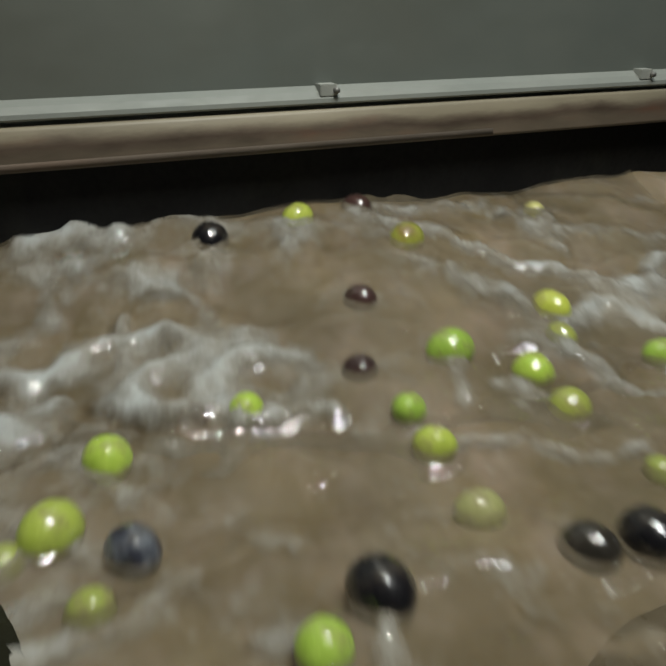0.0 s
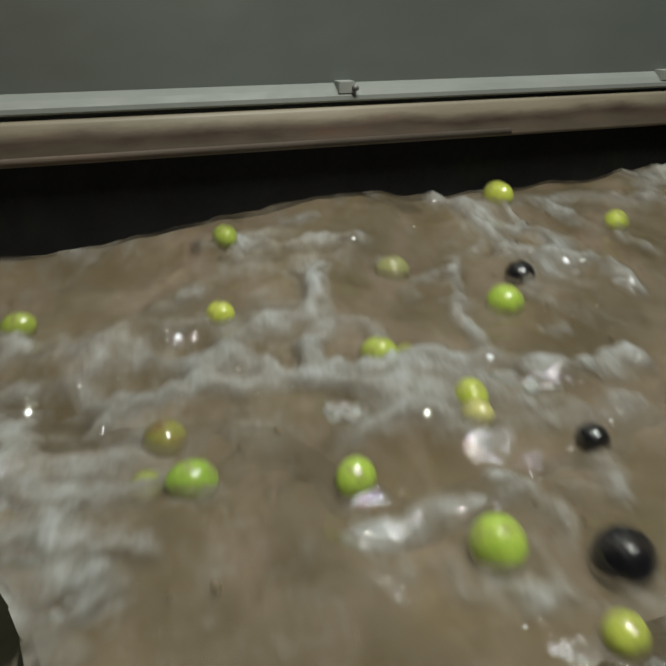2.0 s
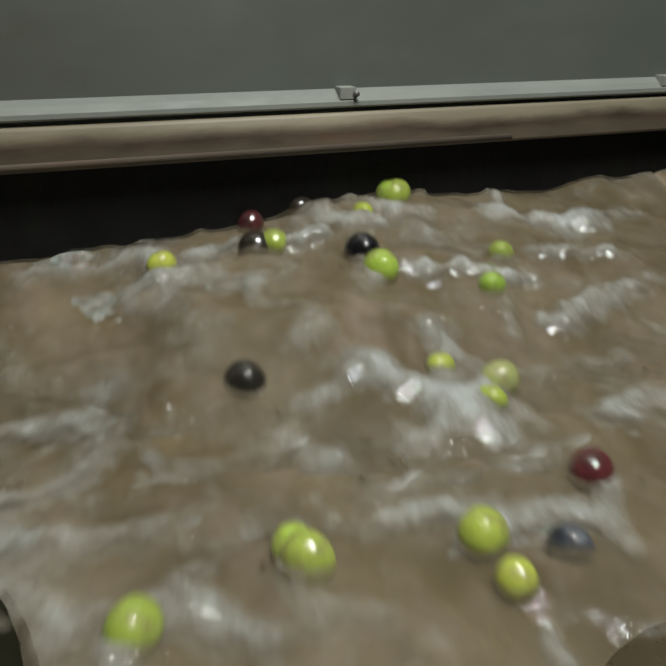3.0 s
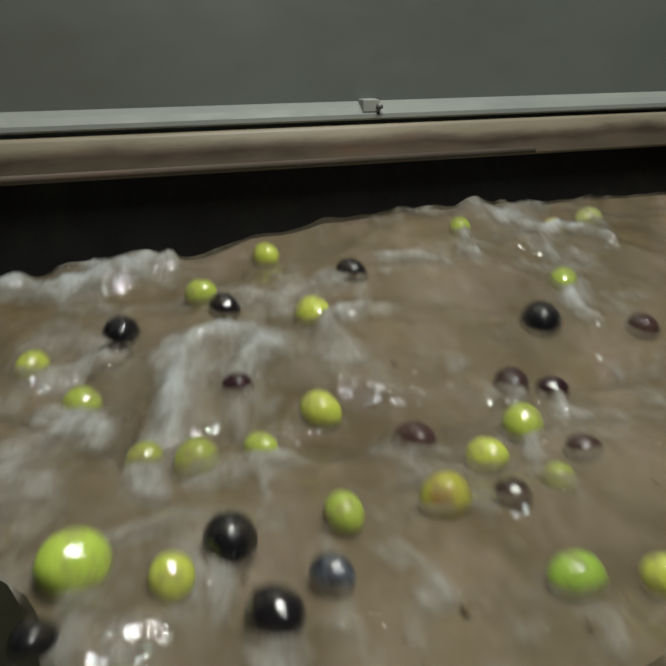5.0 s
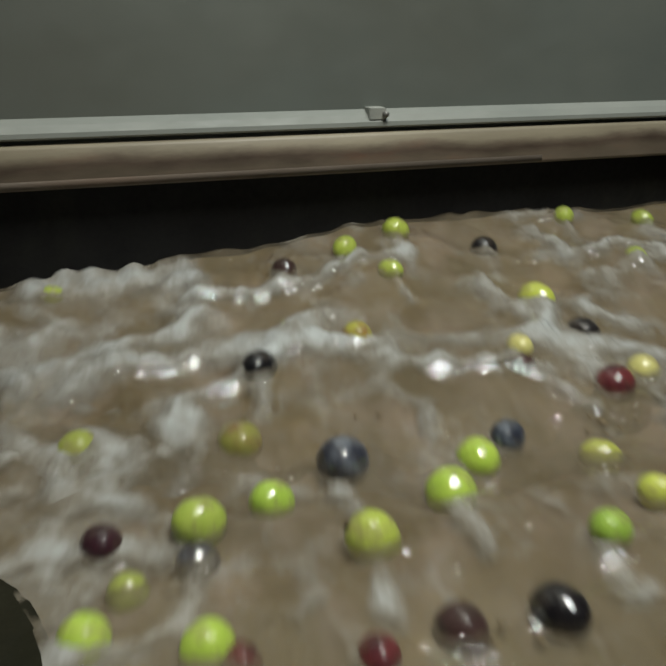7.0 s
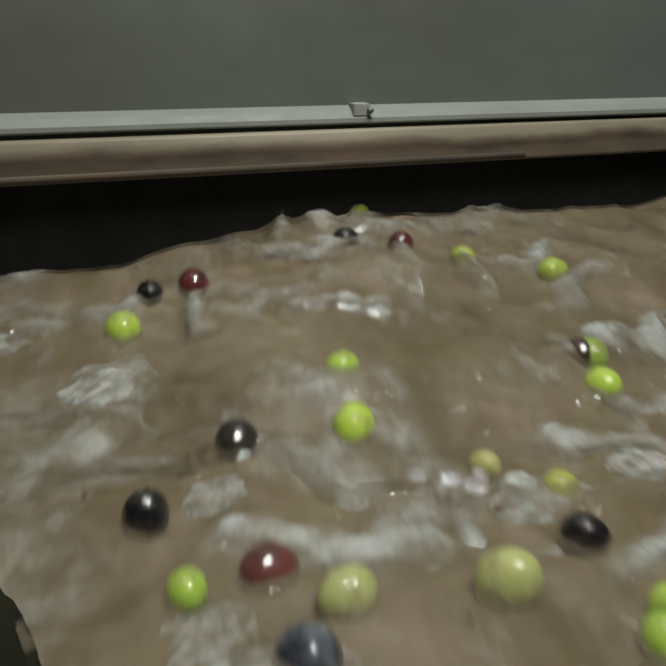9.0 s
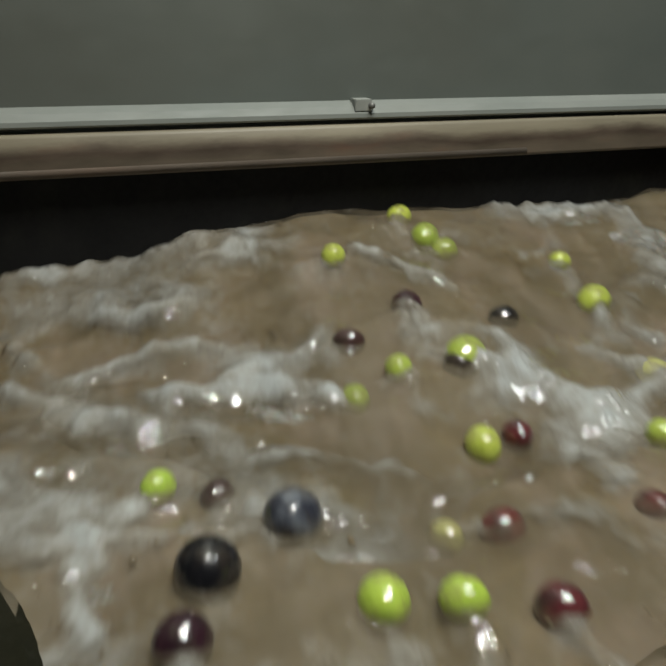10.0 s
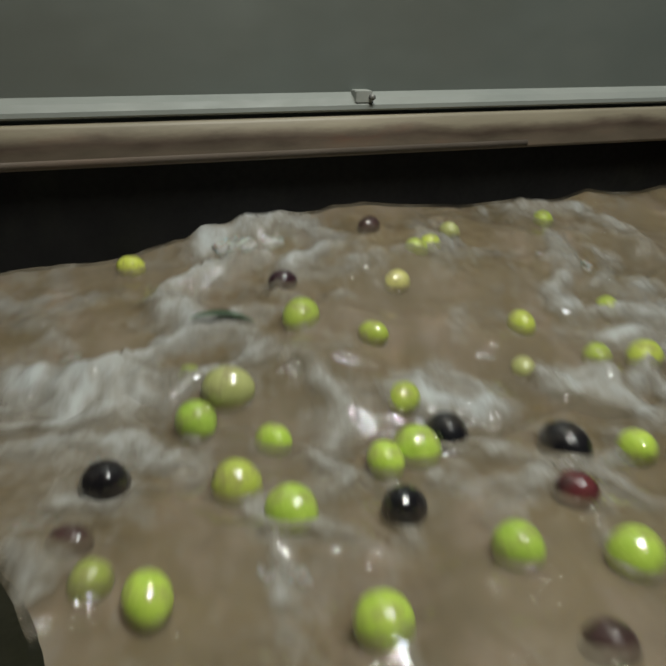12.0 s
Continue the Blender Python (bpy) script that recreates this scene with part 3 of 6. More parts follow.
streak(5.0, 0.0194, 0.9, (-0.128, 0.441), (-0.086, 0.437), (-0.064, 0.457), (-0.045, 0.462))
streak(5.0, 0.0176, 0.6, (0.085, 0.449), (0.114, 0.443))
streak(5.0, 0.0165, 0.5, (0.170, 0.509), (0.185, 0.468))
streak(5.0, 0.0169, 0.6, (-0.097, 0.328), (-0.074, 0.329), (-0.061, 0.309))
streak(5.0, 0.0150, 0.6, (-0.042, 0.285), (-0.035, 0.262))
streak(5.0, 0.0121, 0.5, (-0.017, 0.279), (-0.003, 0.283), (0.022, 0.284))
streak(5.0, 0.0114, 0.5, (0.044, 0.226), (0.059, 0.214), (0.061, 0.199))
streak(5.0, 0.0118, 0.4, (0.146, 0.313), (0.161, 0.311))
streak(5.0, 0.0152, 0.4, (0.190, 0.357), (0.190, 0.347))
streak(5.0, 0.0118, 0.5, (-0.049, 0.206), (-0.034, 0.194))
streak(5.0, 0.0101, 0.5, (-0.013, 0.270), (-0.003, 0.277))
streak(5.0, 0.0122, 0.5, (0.195, 0.328), (0.195, 0.316))
streak(5.0, 0.0095, 0.4, (0.018, 0.426), (0.033, 0.428))
streak(5.0, 0.0119, 0.4, (0.114, 0.324), (0.127, 0.319))
streak(5.5, 0.0193, 0.8, (-0.129, 0.441), (-0.097, 0.449), (-0.079, 0.453))
streak(5.5, 0.0124, 0.6, (0.214, 0.486), (0.248, 0.481), (0.269, 0.463))
streak(5.5, 0.0121, 0.5, (-0.102, 0.356), (-0.087, 0.359))
streak(5.5, 0.0132, 0.5, (-0.090, 0.331), (-0.059, 0.319))
streak(5.5, 0.0172, 0.6, (0.012, 0.313), (0.039, 0.319), (0.055, 0.327))
streak(5.5, 0.0122, 0.5, (0.028, 0.289), (0.037, 0.275))
streak(5.5, 0.0147, 0.5, (-0.021, 0.457), (-0.023, 0.430))
streak(5.5, 0.0181, 0.4, (0.105, 0.452), (0.134, 0.465))
streak(5.5, 0.0130, 0.4, (0.182, 0.348), (0.209, 0.353))
streak(5.5, 0.0103, 0.4, (-0.068, 0.287), (-0.052, 0.289))
streak(5.5, 0.0164, 0.4, (0.121, 0.503), (0.080, 0.490))
streak(5.5, 0.0104, 0.4, (-0.069, 0.204), (-0.051, 0.199))
streak(5.5, 0.0109, 0.4, (-0.005, 0.302), (0.011, 0.302))
streak(5.5, 0.0105, 0.4, (-0.019, 0.238), (-0.013, 0.236))
streak(6.0, 0.0154, 0.7, (-0.002, 0.473), (0.006, 0.474))
streak(6.0, 0.0100, 0.6, (0.023, 0.454), (0.054, 0.444))
streak(6.0, 0.0182, 0.8, (-0.123, 0.418), (-0.082, 0.416))
streak(6.0, 0.0187, 0.7, (-0.085, 0.378), (-0.068, 0.368), (-0.034, 0.356))
streak(6.0, 0.0112, 0.6, (-0.056, 0.334), (-0.028, 0.314), (-0.013, 0.301))
streak(6.0, 0.0114, 0.6, (0.055, 0.316), (0.077, 0.311), (0.101, 0.311))
streak(6.0, 0.0140, 0.7, (0.117, 0.333), (0.126, 0.315), (0.153, 0.321))
streak(6.0, 0.0115, 0.5, (0.153, 0.321), (0.159, 0.288))
streak(6.0, 0.0179, 0.5, (-0.100, 0.350), (-0.073, 0.347))
streak(6.0, 0.0170, 0.5, (0.122, 0.504), (0.198, 0.522))
streak(6.0, 0.0161, 0.5, (0.213, 0.479), (0.229, 0.449))
streak(6.0, 0.0122, 0.5, (0.069, 0.242), (0.072, 0.222))
streak(6.0, 0.0101, 0.4, (0.114, 0.264), (0.119, 0.253))
streak(6.0, 0.0115, 0.6, (-0.078, 0.261), (-0.062, 0.224), (-0.064, 0.205))
streak(6.0, 0.0138, 0.4, (0.009, 0.420), (0.017, 0.399))
streak(6.5, 0.0330, 0.9, (-0.126, 0.417), (-0.122, 0.443), (-0.099, 0.448))
streak(6.5, 0.0191, 0.8, (-0.112, 0.353), (-0.079, 0.326), (-0.060, 0.315))
streak(6.5, 0.0180, 0.8, (0.002, 0.453), (0.025, 0.425), (0.018, 0.377), (0.027, 0.329))
streak(6.5, 0.0131, 0.7, (-0.022, 0.413), (0.005, 0.381), (0.017, 0.359))
streak(6.5, 0.0110, 0.7, (-0.063, 0.312), (-0.034, 0.308), (-0.008, 0.303))
streak(6.5, 0.0131, 0.7, (0.033, 0.319), (0.059, 0.313), (0.083, 0.295))
streak(6.5, 0.0176, 0.6, (0.080, 0.284), (0.093, 0.275))
streak(6.5, 0.0135, 0.5, (0.070, 0.379), (0.094, 0.385), (0.112, 0.403))
streak(6.5, 0.0148, 0.5, (0.201, 0.458), (0.203, 0.408), (0.212, 0.394))
streak(6.5, 0.0173, 0.5, (0.206, 0.521), (0.263, 0.496))
streak(6.5, 0.0159, 0.5, (-0.091, 0.295), (-0.094, 0.308))
streak(6.5, 0.0080, 0.6, (-0.065, 0.216), (-0.057, 0.201))
streak(6.5, 0.0131, 0.5, (-0.046, 0.200), (-0.026, 0.202))
streak(6.5, 0.0102, 0.4, (0.037, 0.232), (0.046, 0.214))
streak(6.5, 0.0149, 0.5, (-0.076, 0.454), (-0.048, 0.461))
streak(7.0, 0.0294, 0.9, (-0.113, 0.445), (-0.068, 0.456), (-0.036, 0.451))
streak(7.0, 0.0111, 0.7, (-0.035, 0.428), (0.006, 0.430), (0.046, 0.444), (0.100, 0.465))
streak(7.0, 0.0138, 0.7, (0.135, 0.435), (0.147, 0.407), (0.155, 0.373), (0.170, 0.351))
streak(7.0, 0.0202, 0.9, (-0.114, 0.364), (-0.104, 0.351))
streak(7.0, 0.0155, 0.8, (-0.094, 0.307), (-0.070, 0.290), (-0.047, 0.265))
streak(7.0, 0.0118, 0.6, (-0.047, 0.333), (-0.028, 0.333), (-0.012, 0.345))
streak(7.0, 0.0105, 0.6, (0.050, 0.360), (0.084, 0.357), (0.104, 0.352), (0.151, 0.348))
streak(7.0, 0.0123, 0.5, (0.147, 0.336), (0.165, 0.325))
streak(7.0, 0.0166, 0.6, (0.187, 0.500), (0.202, 0.476))
streak(7.0, 0.0115, 0.5, (0.060, 0.339), (0.080, 0.320), (0.082, 0.293))
streak(7.0, 0.0135, 0.5, (0.002, 0.277), (0.018, 0.267))
streak(7.0, 0.0131, 0.5, (0.030, 0.271), (0.039, 0.249))
streak(7.0, 0.0124, 0.6, (0.042, 0.209), (0.043, 0.200))
streak(7.0, 0.0089, 0.6, (-0.086, 0.258), (-0.072, 0.243), (-0.066, 0.220))
streak(7.0, 0.0099, 0.4, (0.013, 0.227), (0.020, 0.206))
streak(7.0, 0.0158, 0.5, (0.218, 0.447), (0.247, 0.462))
streak(7.5, 0.0222, 0.9, (-0.082, 0.453), (-0.044, 0.462))
streak(7.5, 0.0234, 0.8, (0.048, 0.485), (0.074, 0.477), (0.061, 0.456))
streak(7.5, 0.0119, 0.7, (0.069, 0.445), (0.093, 0.411), (0.099, 0.392))
streak(7.5, 0.0175, 0.8, (0.205, 0.515), (0.268, 0.512))
streak(7.5, 0.0126, 0.7, (-0.035, 0.375), (-0.001, 0.369), (0.036, 0.356))
streak(7.5, 0.0126, 0.7, (0.108, 0.356), (0.141, 0.349), (0.157, 0.343))
streak(7.5, 0.0101, 0.6, (0.122, 0.342), (0.134, 0.326), (0.139, 0.316))
streak(7.5, 0.0231, 0.9, (-0.107, 0.365), (-0.093, 0.334), (-0.078, 0.315))
streak(7.5, 0.0170, 0.7, (-0.090, 0.303), (-0.068, 0.273))
streak(7.5, 0.0111, 0.7, (-0.055, 0.252), (-0.039, 0.220), (-0.030, 0.205), (-0.016, 0.189))
streak(7.5, 0.0101, 0.5, (0.093, 0.281), (0.111, 0.259), (0.116, 0.245))
streak(7.5, 0.0142, 0.6, (-0.121, 0.433), (-0.105, 0.444))
streak(7.5, 0.0086, 0.5, (-0.121, 0.392), (-0.103, 0.384))
streak(7.5, 0.0102, 0.4, (0.004, 0.270), (0.011, 0.282))
streak(7.5, 0.0124, 0.5, (0.133, 0.452), (0.172, 0.411))
streak(7.5, 0.0129, 0.5, (-0.068, 0.243), (-0.057, 0.214))
streak(9.5, 0.0154, 0.7, (-0.029, 0.466), (0.006, 0.475), (0.033, 0.481))
streak(9.5, 0.0141, 0.7, (-0.014, 0.444), (0.005, 0.426), (-0.005, 0.401))
streak(9.5, 0.0118, 0.7, (-0.103, 0.350), (-0.076, 0.349), (-0.043, 0.330))
streak(9.5, 0.0118, 0.8, (0.030, 0.325), (0.069, 0.326), (0.110, 0.329), (0.122, 0.313))
streak(9.5, 0.0118, 0.7, (0.122, 0.313), (0.149, 0.307), (0.170, 0.300), (0.205, 0.320))
streak(9.5, 0.0202, 0.8, (-0.057, 0.297), (-0.045, 0.279), (-0.018, 0.260))
streak(9.5, 0.0098, 0.6, (-0.078, 0.251), (-0.088, 0.296))
streak(9.5, 0.0172, 0.5, (0.148, 0.510), (0.186, 0.517))
streak(9.5, 0.0099, 0.5, (-0.028, 0.339), (-0.009, 0.345))
streak(9.5, 0.0097, 0.5, (0.046, 0.333), (0.056, 0.322))
streak(9.5, 0.0098, 0.4, (0.128, 0.254), (0.126, 0.237))
streak(9.5, 0.0113, 0.5, (0.024, 0.260), (0.029, 0.246))
streak(9.5, 0.0093, 0.5, (-0.062, 0.212), (-0.055, 0.205))
streak(9.5, 0.0169, 0.4, (0.186, 0.500), (0.212, 0.489))
streak(9.5, 0.0143, 0.4, (0.216, 0.408), (0.216, 0.382))
streak(9.5, 0.0120, 0.4, (-0.089, 0.439), (-0.052, 0.443))
streak(10.0, 0.0137, 0.6, (-0.122, 0.443), (-0.059, 0.458), (-0.024, 0.467), (0.016, 0.477))
streak(10.0, 0.0171, 0.7, (0.079, 0.442), (0.102, 0.431), (0.123, 0.422))
streak(10.0, 0.0230, 0.8, (0.186, 0.519), (0.225, 0.527), (0.269, 0.529), (0.276, 0.486), (0.267, 0.450))
streak(10.0, 0.0156, 0.9, (-0.033, 0.339), (-0.009, 0.337), (0.029, 0.326), (0.044, 0.321))
streak(10.0, 0.0207, 0.8, (-0.099, 0.345), (-0.065, 0.321), (-0.038, 0.305))
streak(10.0, 0.0122, 0.6, (0.051, 0.290), (0.064, 0.277), (0.072, 0.268))
streak(10.0, 0.0148, 0.7, (0.154, 0.312), (0.162, 0.290), (0.151, 0.260))
streak(10.0, 0.0121, 0.6, (0.124, 0.334), (0.142, 0.335), (0.147, 0.314))
streak(10.0, 0.0192, 0.7, (-0.084, 0.277), (-0.055, 0.253), (-0.040, 0.257))
streak(10.0, 0.0111, 0.8, (-0.053, 0.241), (-0.050, 0.217), (-0.047, 0.192))
streak(10.0, 0.0124, 0.5, (0.027, 0.353), (0.044, 0.350))
streak(10.0, 0.0140, 0.5, (0.204, 0.389), (0.231, 0.381))
streak(10.0, 0.0148, 0.4, (-0.054, 0.459), (0.014, 0.440))
streak(10.0, 0.0128, 0.5, (-0.115, 0.401), (-0.099, 0.369))
streak(10.5, 0.0313, 0.9, (-0.090, 0.451), (-0.054, 0.460), (-0.029, 0.445), (0.014, 0.417))
streak(10.5, 0.0161, 0.7, (0.178, 0.518), (0.204, 0.487), (0.204, 0.441), (0.231, 0.413))
streak(10.5, 0.0263, 0.9, (-0.098, 0.346), (-0.079, 0.321), (-0.064, 0.316))
streak(10.5, 0.0116, 0.7, (-0.044, 0.334), (-0.013, 0.329))
streak(10.5, 0.0146, 0.7, (0.028, 0.268), (0.055, 0.251), (0.082, 0.239))
streak(10.5, 0.0198, 0.7, (-0.086, 0.302), (-0.064, 0.273), (-0.039, 0.248))
streak(10.5, 0.0134, 0.6, (0.137, 0.346), (0.191, 0.367), (0.235, 0.378))
streak(10.5, 0.0112, 0.6, (-0.005, 0.300), (0.002, 0.322), (0.029, 0.318))
streak(10.5, 0.0092, 0.5, (-0.024, 0.253), (-0.011, 0.238))
streak(10.5, 0.0119, 0.8, (-0.047, 0.214), (-0.035, 0.206), (-0.031, 0.193))
streak(10.5, 0.0118, 0.5, (0.193, 0.321), (0.189, 0.289))
streak(10.5, 0.0143, 0.5, (-0.117, 0.441), (-0.086, 0.444))
streak(10.5, 0.0156, 0.5, (0.016, 0.472), (0.042, 0.478))
streak(10.5, 0.0154, 0.4, (0.117, 0.453), (0.143, 0.451))
streak(10.5, 0.0124, 0.5, (0.051, 0.286), (0.061, 0.283))
streak(11.0, 0.0164, 0.8, (-0.108, 0.397), (-0.078, 0.419), (-0.062, 0.442), (-0.025, 0.461))
streak(11.0, 0.0197, 0.8, (-0.065, 0.379), (-0.045, 0.392), (-0.041, 0.404))
streak(11.0, 0.0177, 0.7, (0.188, 0.510), (0.230, 0.525), (0.267, 0.540))
streak(11.0, 0.0161, 0.6, (0.117, 0.480), (0.145, 0.480))
streak(11.0, 0.0117, 0.7, (-0.041, 0.338), (-0.017, 0.331))
streak(11.0, 0.0117, 0.6, (0.014, 0.331), (0.041, 0.327))
streak(11.0, 0.0161, 0.7, (0.062, 0.313), (0.067, 0.280), (0.069, 0.272))
streak(11.0, 0.0209, 0.6, (-0.094, 0.320), (-0.070, 0.289), (-0.048, 0.275))
streak(11.0, 0.0166, 0.6, (-0.058, 0.254), (-0.042, 0.243), (-0.037, 0.228))
streak(11.0, 0.0143, 0.5, (-0.024, 0.441), (-0.000, 0.423))
streak(11.0, 0.0105, 0.5, (0.001, 0.289), (0.015, 0.280))
streak(11.0, 0.0084, 0.5, (0.078, 0.264), (0.083, 0.257))
streak(11.0, 0.0113, 0.4, (0.009, 0.312), (-0.002, 0.320))
streak(11.0, 0.0077, 0.8, (-0.031, 0.200), (-0.029, 0.189))
streak(11.0, 0.0122, 0.4, (0.103, 0.194), (0.109, 0.188))
streak(11.0, 0.0151, 0.5, (-0.020, 0.468), (-0.015, 0.469))
streak(11.5, 0.0182, 0.8, (-0.111, 0.386), (-0.095, 0.410), (-0.059, 0.448))
streak(11.5, 0.0166, 0.8, (0.108, 0.467), (0.115, 0.426), (0.119, 0.391), (0.128, 0.365))
streak(11.5, 0.0119, 0.9, (0.058, 0.316), (0.080, 0.329), (0.122, 0.331), (0.150, 0.324), (0.165, 0.308))
streak(11.5, 0.0202, 0.9, (-0.100, 0.329), (-0.066, 0.325), (-0.042, 0.306), (-0.024, 0.289))
streak(11.5, 0.0125, 0.6, (0.014, 0.461), (0.043, 0.447))
streak(11.5, 0.0120, 0.6, (0.034, 0.349), (0.060, 0.330))
streak(11.5, 0.0122, 0.6, (0.147, 0.275), (0.149, 0.254))
streak(11.5, 0.0188, 0.7, (-0.071, 0.239), (-0.057, 0.227), (-0.045, 0.223))
streak(11.5, 0.0111, 0.5, (-0.032, 0.260), (-0.025, 0.250))
streak(11.5, 0.0150, 0.5, (-0.050, 0.460), (-0.036, 0.464))
streak(11.5, 0.0162, 0.5, (0.162, 0.496), (0.185, 0.467), (0.206, 0.462))
streak(11.5, 0.0100, 0.4, (-0.081, 0.276), (-0.076, 0.280))
streak(11.5, 0.0132, 0.5, (-0.084, 0.395), (-0.059, 0.399))
streak(11.5, 0.0100, 0.4, (0.004, 0.280), (0.007, 0.259))
streak(11.5, 0.0117, 0.4, (-0.061, 0.206), (-0.056, 0.196))
streak(12.0, 0.0259, 0.8, (-0.015, 0.469), (0.021, 0.476), (0.042, 0.484))
streak(12.0, 0.0146, 0.7, (-0.014, 0.436), (0.015, 0.444))
streak(12.0, 0.0139, 0.6, (-0.031, 0.393), (-0.021, 0.423), (-0.000, 0.436))
streak(12.0, 0.0368, 0.9, (-0.095, 0.344), (-0.067, 0.336), (-0.043, 0.330))
streak(12.0, 0.0209, 0.7, (-0.084, 0.290), (-0.051, 0.296), (-0.030, 0.289))
streak(12.0, 0.0204, 0.8, (0.153, 0.331), (0.178, 0.336), (0.186, 0.307))
streak(12.0, 0.0152, 0.7, (0.210, 0.478), (0.198, 0.430), (0.179, 0.395))
streak(12.0, 0.0173, 0.6, (0.192, 0.521), (0.243, 0.525), (0.266, 0.479))
streak(12.0, 0.0156, 0.7, (-0.067, 0.253), (-0.043, 0.256))
streak(12.0, 0.0116, 0.6, (0.013, 0.243), (0.015, 0.217), (0.016, 0.197))
streak(12.0, 0.0120, 0.6, (0.033, 0.286), (0.041, 0.265))
streak(12.0, 0.0132, 0.5, (0.080, 0.256), (0.102, 0.251))
streak(12.0, 0.0109, 0.5, (0.042, 0.297), (0.056, 0.298))
streak(12.0, 0.0136, 0.5, (-0.104, 0.396), (-0.076, 0.409), (-0.057, 0.429))
streak(12.0, 0.0097, 0.5, (-0.074, 0.233), (-0.060, 0.207))
streak(12.0, 0.0113, 0.4, (0.049, 0.395), (0.067, 0.398))
for k in (3.0, 3.5, 4.0, 8.0, 8.5, 9.0):
    for i in range(14):
        u, s = random.uniform(-0.12, 0.25), random.uniform(0.2, 0.53)
        bend = random.uniform(-0.02, 0.02)
        streak(k, random.uniform(0.010, 0.02), random.uniform(0.4, 0.9), (u, s), (u + 0.03, s + bend), (u + random.uniform(0.04, 0.08), s + 1.6 * bend))


# ---- where the olives float: (skin, u, s, width) at the time t, some with their place half a second on ----
SHOALS = []
LOW_RIDE, HIGH_RIDE = 0.978, 0.987


def shoal(t, depth, members):
    """The tables give the waterline; the olives ride a little above and downstream of it."""
    SHOALS.append((t, depth, [(m[0], *[v * (LOW_RIDE if m[2] < JUMP else HIGH_RIDE) for v in m[1:3]], m[3], *[v * LOW_RIDE for v in m[4:]]) for m in members]))


shoal(0.0, "afloat", [("green", -0.042, 0.289, 0.0210), ("lime", -0.057, 0.241, 0.0225), ("green", 0.016, 0.314, 0.0162), ("green", 0.118, 0.342, 0.0232), ("lime", 0.188, 0.382, 0.0208), ("green", 0.157, 0.330, 0.0207), ("green", 0.231, 0.340, 0.0189), ("green", 0.087, 0.302, 0.0162), ("lime", 0.092, 0.278, 0.0172), ("green", 0.028, 0.172, 0.0186), ("black", 0.050, 0.194, 0.0240), ("blue", -0.029, 0.233, 0.0195), ("black", 0.150, 0.208, 0.0228), ("black", 0.007, 0.467, 0.0227), ("blush", 0.125, 0.457, 0.0224), ("pale", 0.228, 0.507, 0.0145)])
shoal(0.0, "sunk", [("lime", -0.041, 0.207, 0.0150), ("lime", 0.183, 0.357, 0.0176), ("pale", 0.099, 0.239, 0.0197), ("black", 0.128, 0.208, 0.0211), ("purple", 0.102, 0.499, 0.0209), ("purple", 0.084, 0.395, 0.0186), ("lime", -0.071, 0.231, 0.0145), ("lime", 0.162, 0.299, 0.0197), ("purple", 0.072, 0.335, 0.0185), ("lime", 0.180, 0.250, 0.0145)])
shoal(0.0, "drifting", [("lime", 0.061, 0.478, 0.0212, 0.023, 0.276)])
shoal(0.5, "afloat", [("red", -0.025, 0.213, 0.0210), ("green", 0.056, 0.199, 0.0175), ("lime", 0.091, 0.208, 0.0221), ("blue", 0.044, 0.169, 0.0186), ("lime", 0.113, 0.298, 0.0145), ("pale", 0.175, 0.408, 0.0178), ("purple", 0.135, 0.326, 0.0154), ("lime", 0.177, 0.262, 0.0189), ("pale", 0.241, 0.485, 0.0200), ("pale", 0.289, 0.490, 0.0176), ("lime", 0.261, 0.402, 0.0145), ("lime", -0.111, 0.443, 0.0145)])
shoal(0.5, "sunk", [("black", 0.218, 0.338, 0.0198), ("purple", 0.148, 0.367, 0.0158), ("blush", 0.115, 0.402, 0.0145), ("lime", 0.139, 0.302, 0.0157), ("blue", -0.025, 0.193, 0.0145)])
shoal(0.5, "drifting", [("lime", 0.022, 0.438, 0.0146, 0.021, 0.199)])
shoal(1.0, "afloat", [("lime", 0.069, 0.340, 0.0205), ("green", 0.128, 0.314, 0.0190), ("lime", 0.156, 0.305, 0.0159), ("green", 0.044, 0.301, 0.0240), ("lime", -0.002, 0.296, 0.0218), ("lime", 0.017, 0.230, 0.0198), ("lime", -0.041, 0.216, 0.0147), ("black", -0.000, 0.179, 0.0189), ("lime", 0.047, 0.181, 0.0145), ("lime", 0.077, 0.168, 0.0151), ("pale", 0.241, 0.511, 0.0194), ("lime", 0.230, 0.445, 0.0187), ("black", 0.209, 0.350, 0.0167), ("pale", -0.048, 0.364, 0.0145), ("lime", 0.214, 0.524, 0.0145)])
shoal(1.0, "sunk", [("lime", 0.026, 0.323, 0.0176), ("lime", 0.049, 0.280, 0.0179), ("lime", 0.022, 0.266, 0.0188), ("red", -0.019, 0.252, 0.0209), ("pale", -0.064, 0.345, 0.0180), ("purple", 0.006, 0.329, 0.0177), ("purple", 0.043, 0.242, 0.0145), ("purple", 0.214, 0.324, 0.0192), ("lime", 0.170, 0.333, 0.0171)])
shoal(1.0, "drifting", [("lime", 0.003, 0.434, 0.0177, -0.003, 0.218), ("black", 0.133, 0.405, 0.0179, 0.142, 0.200)])
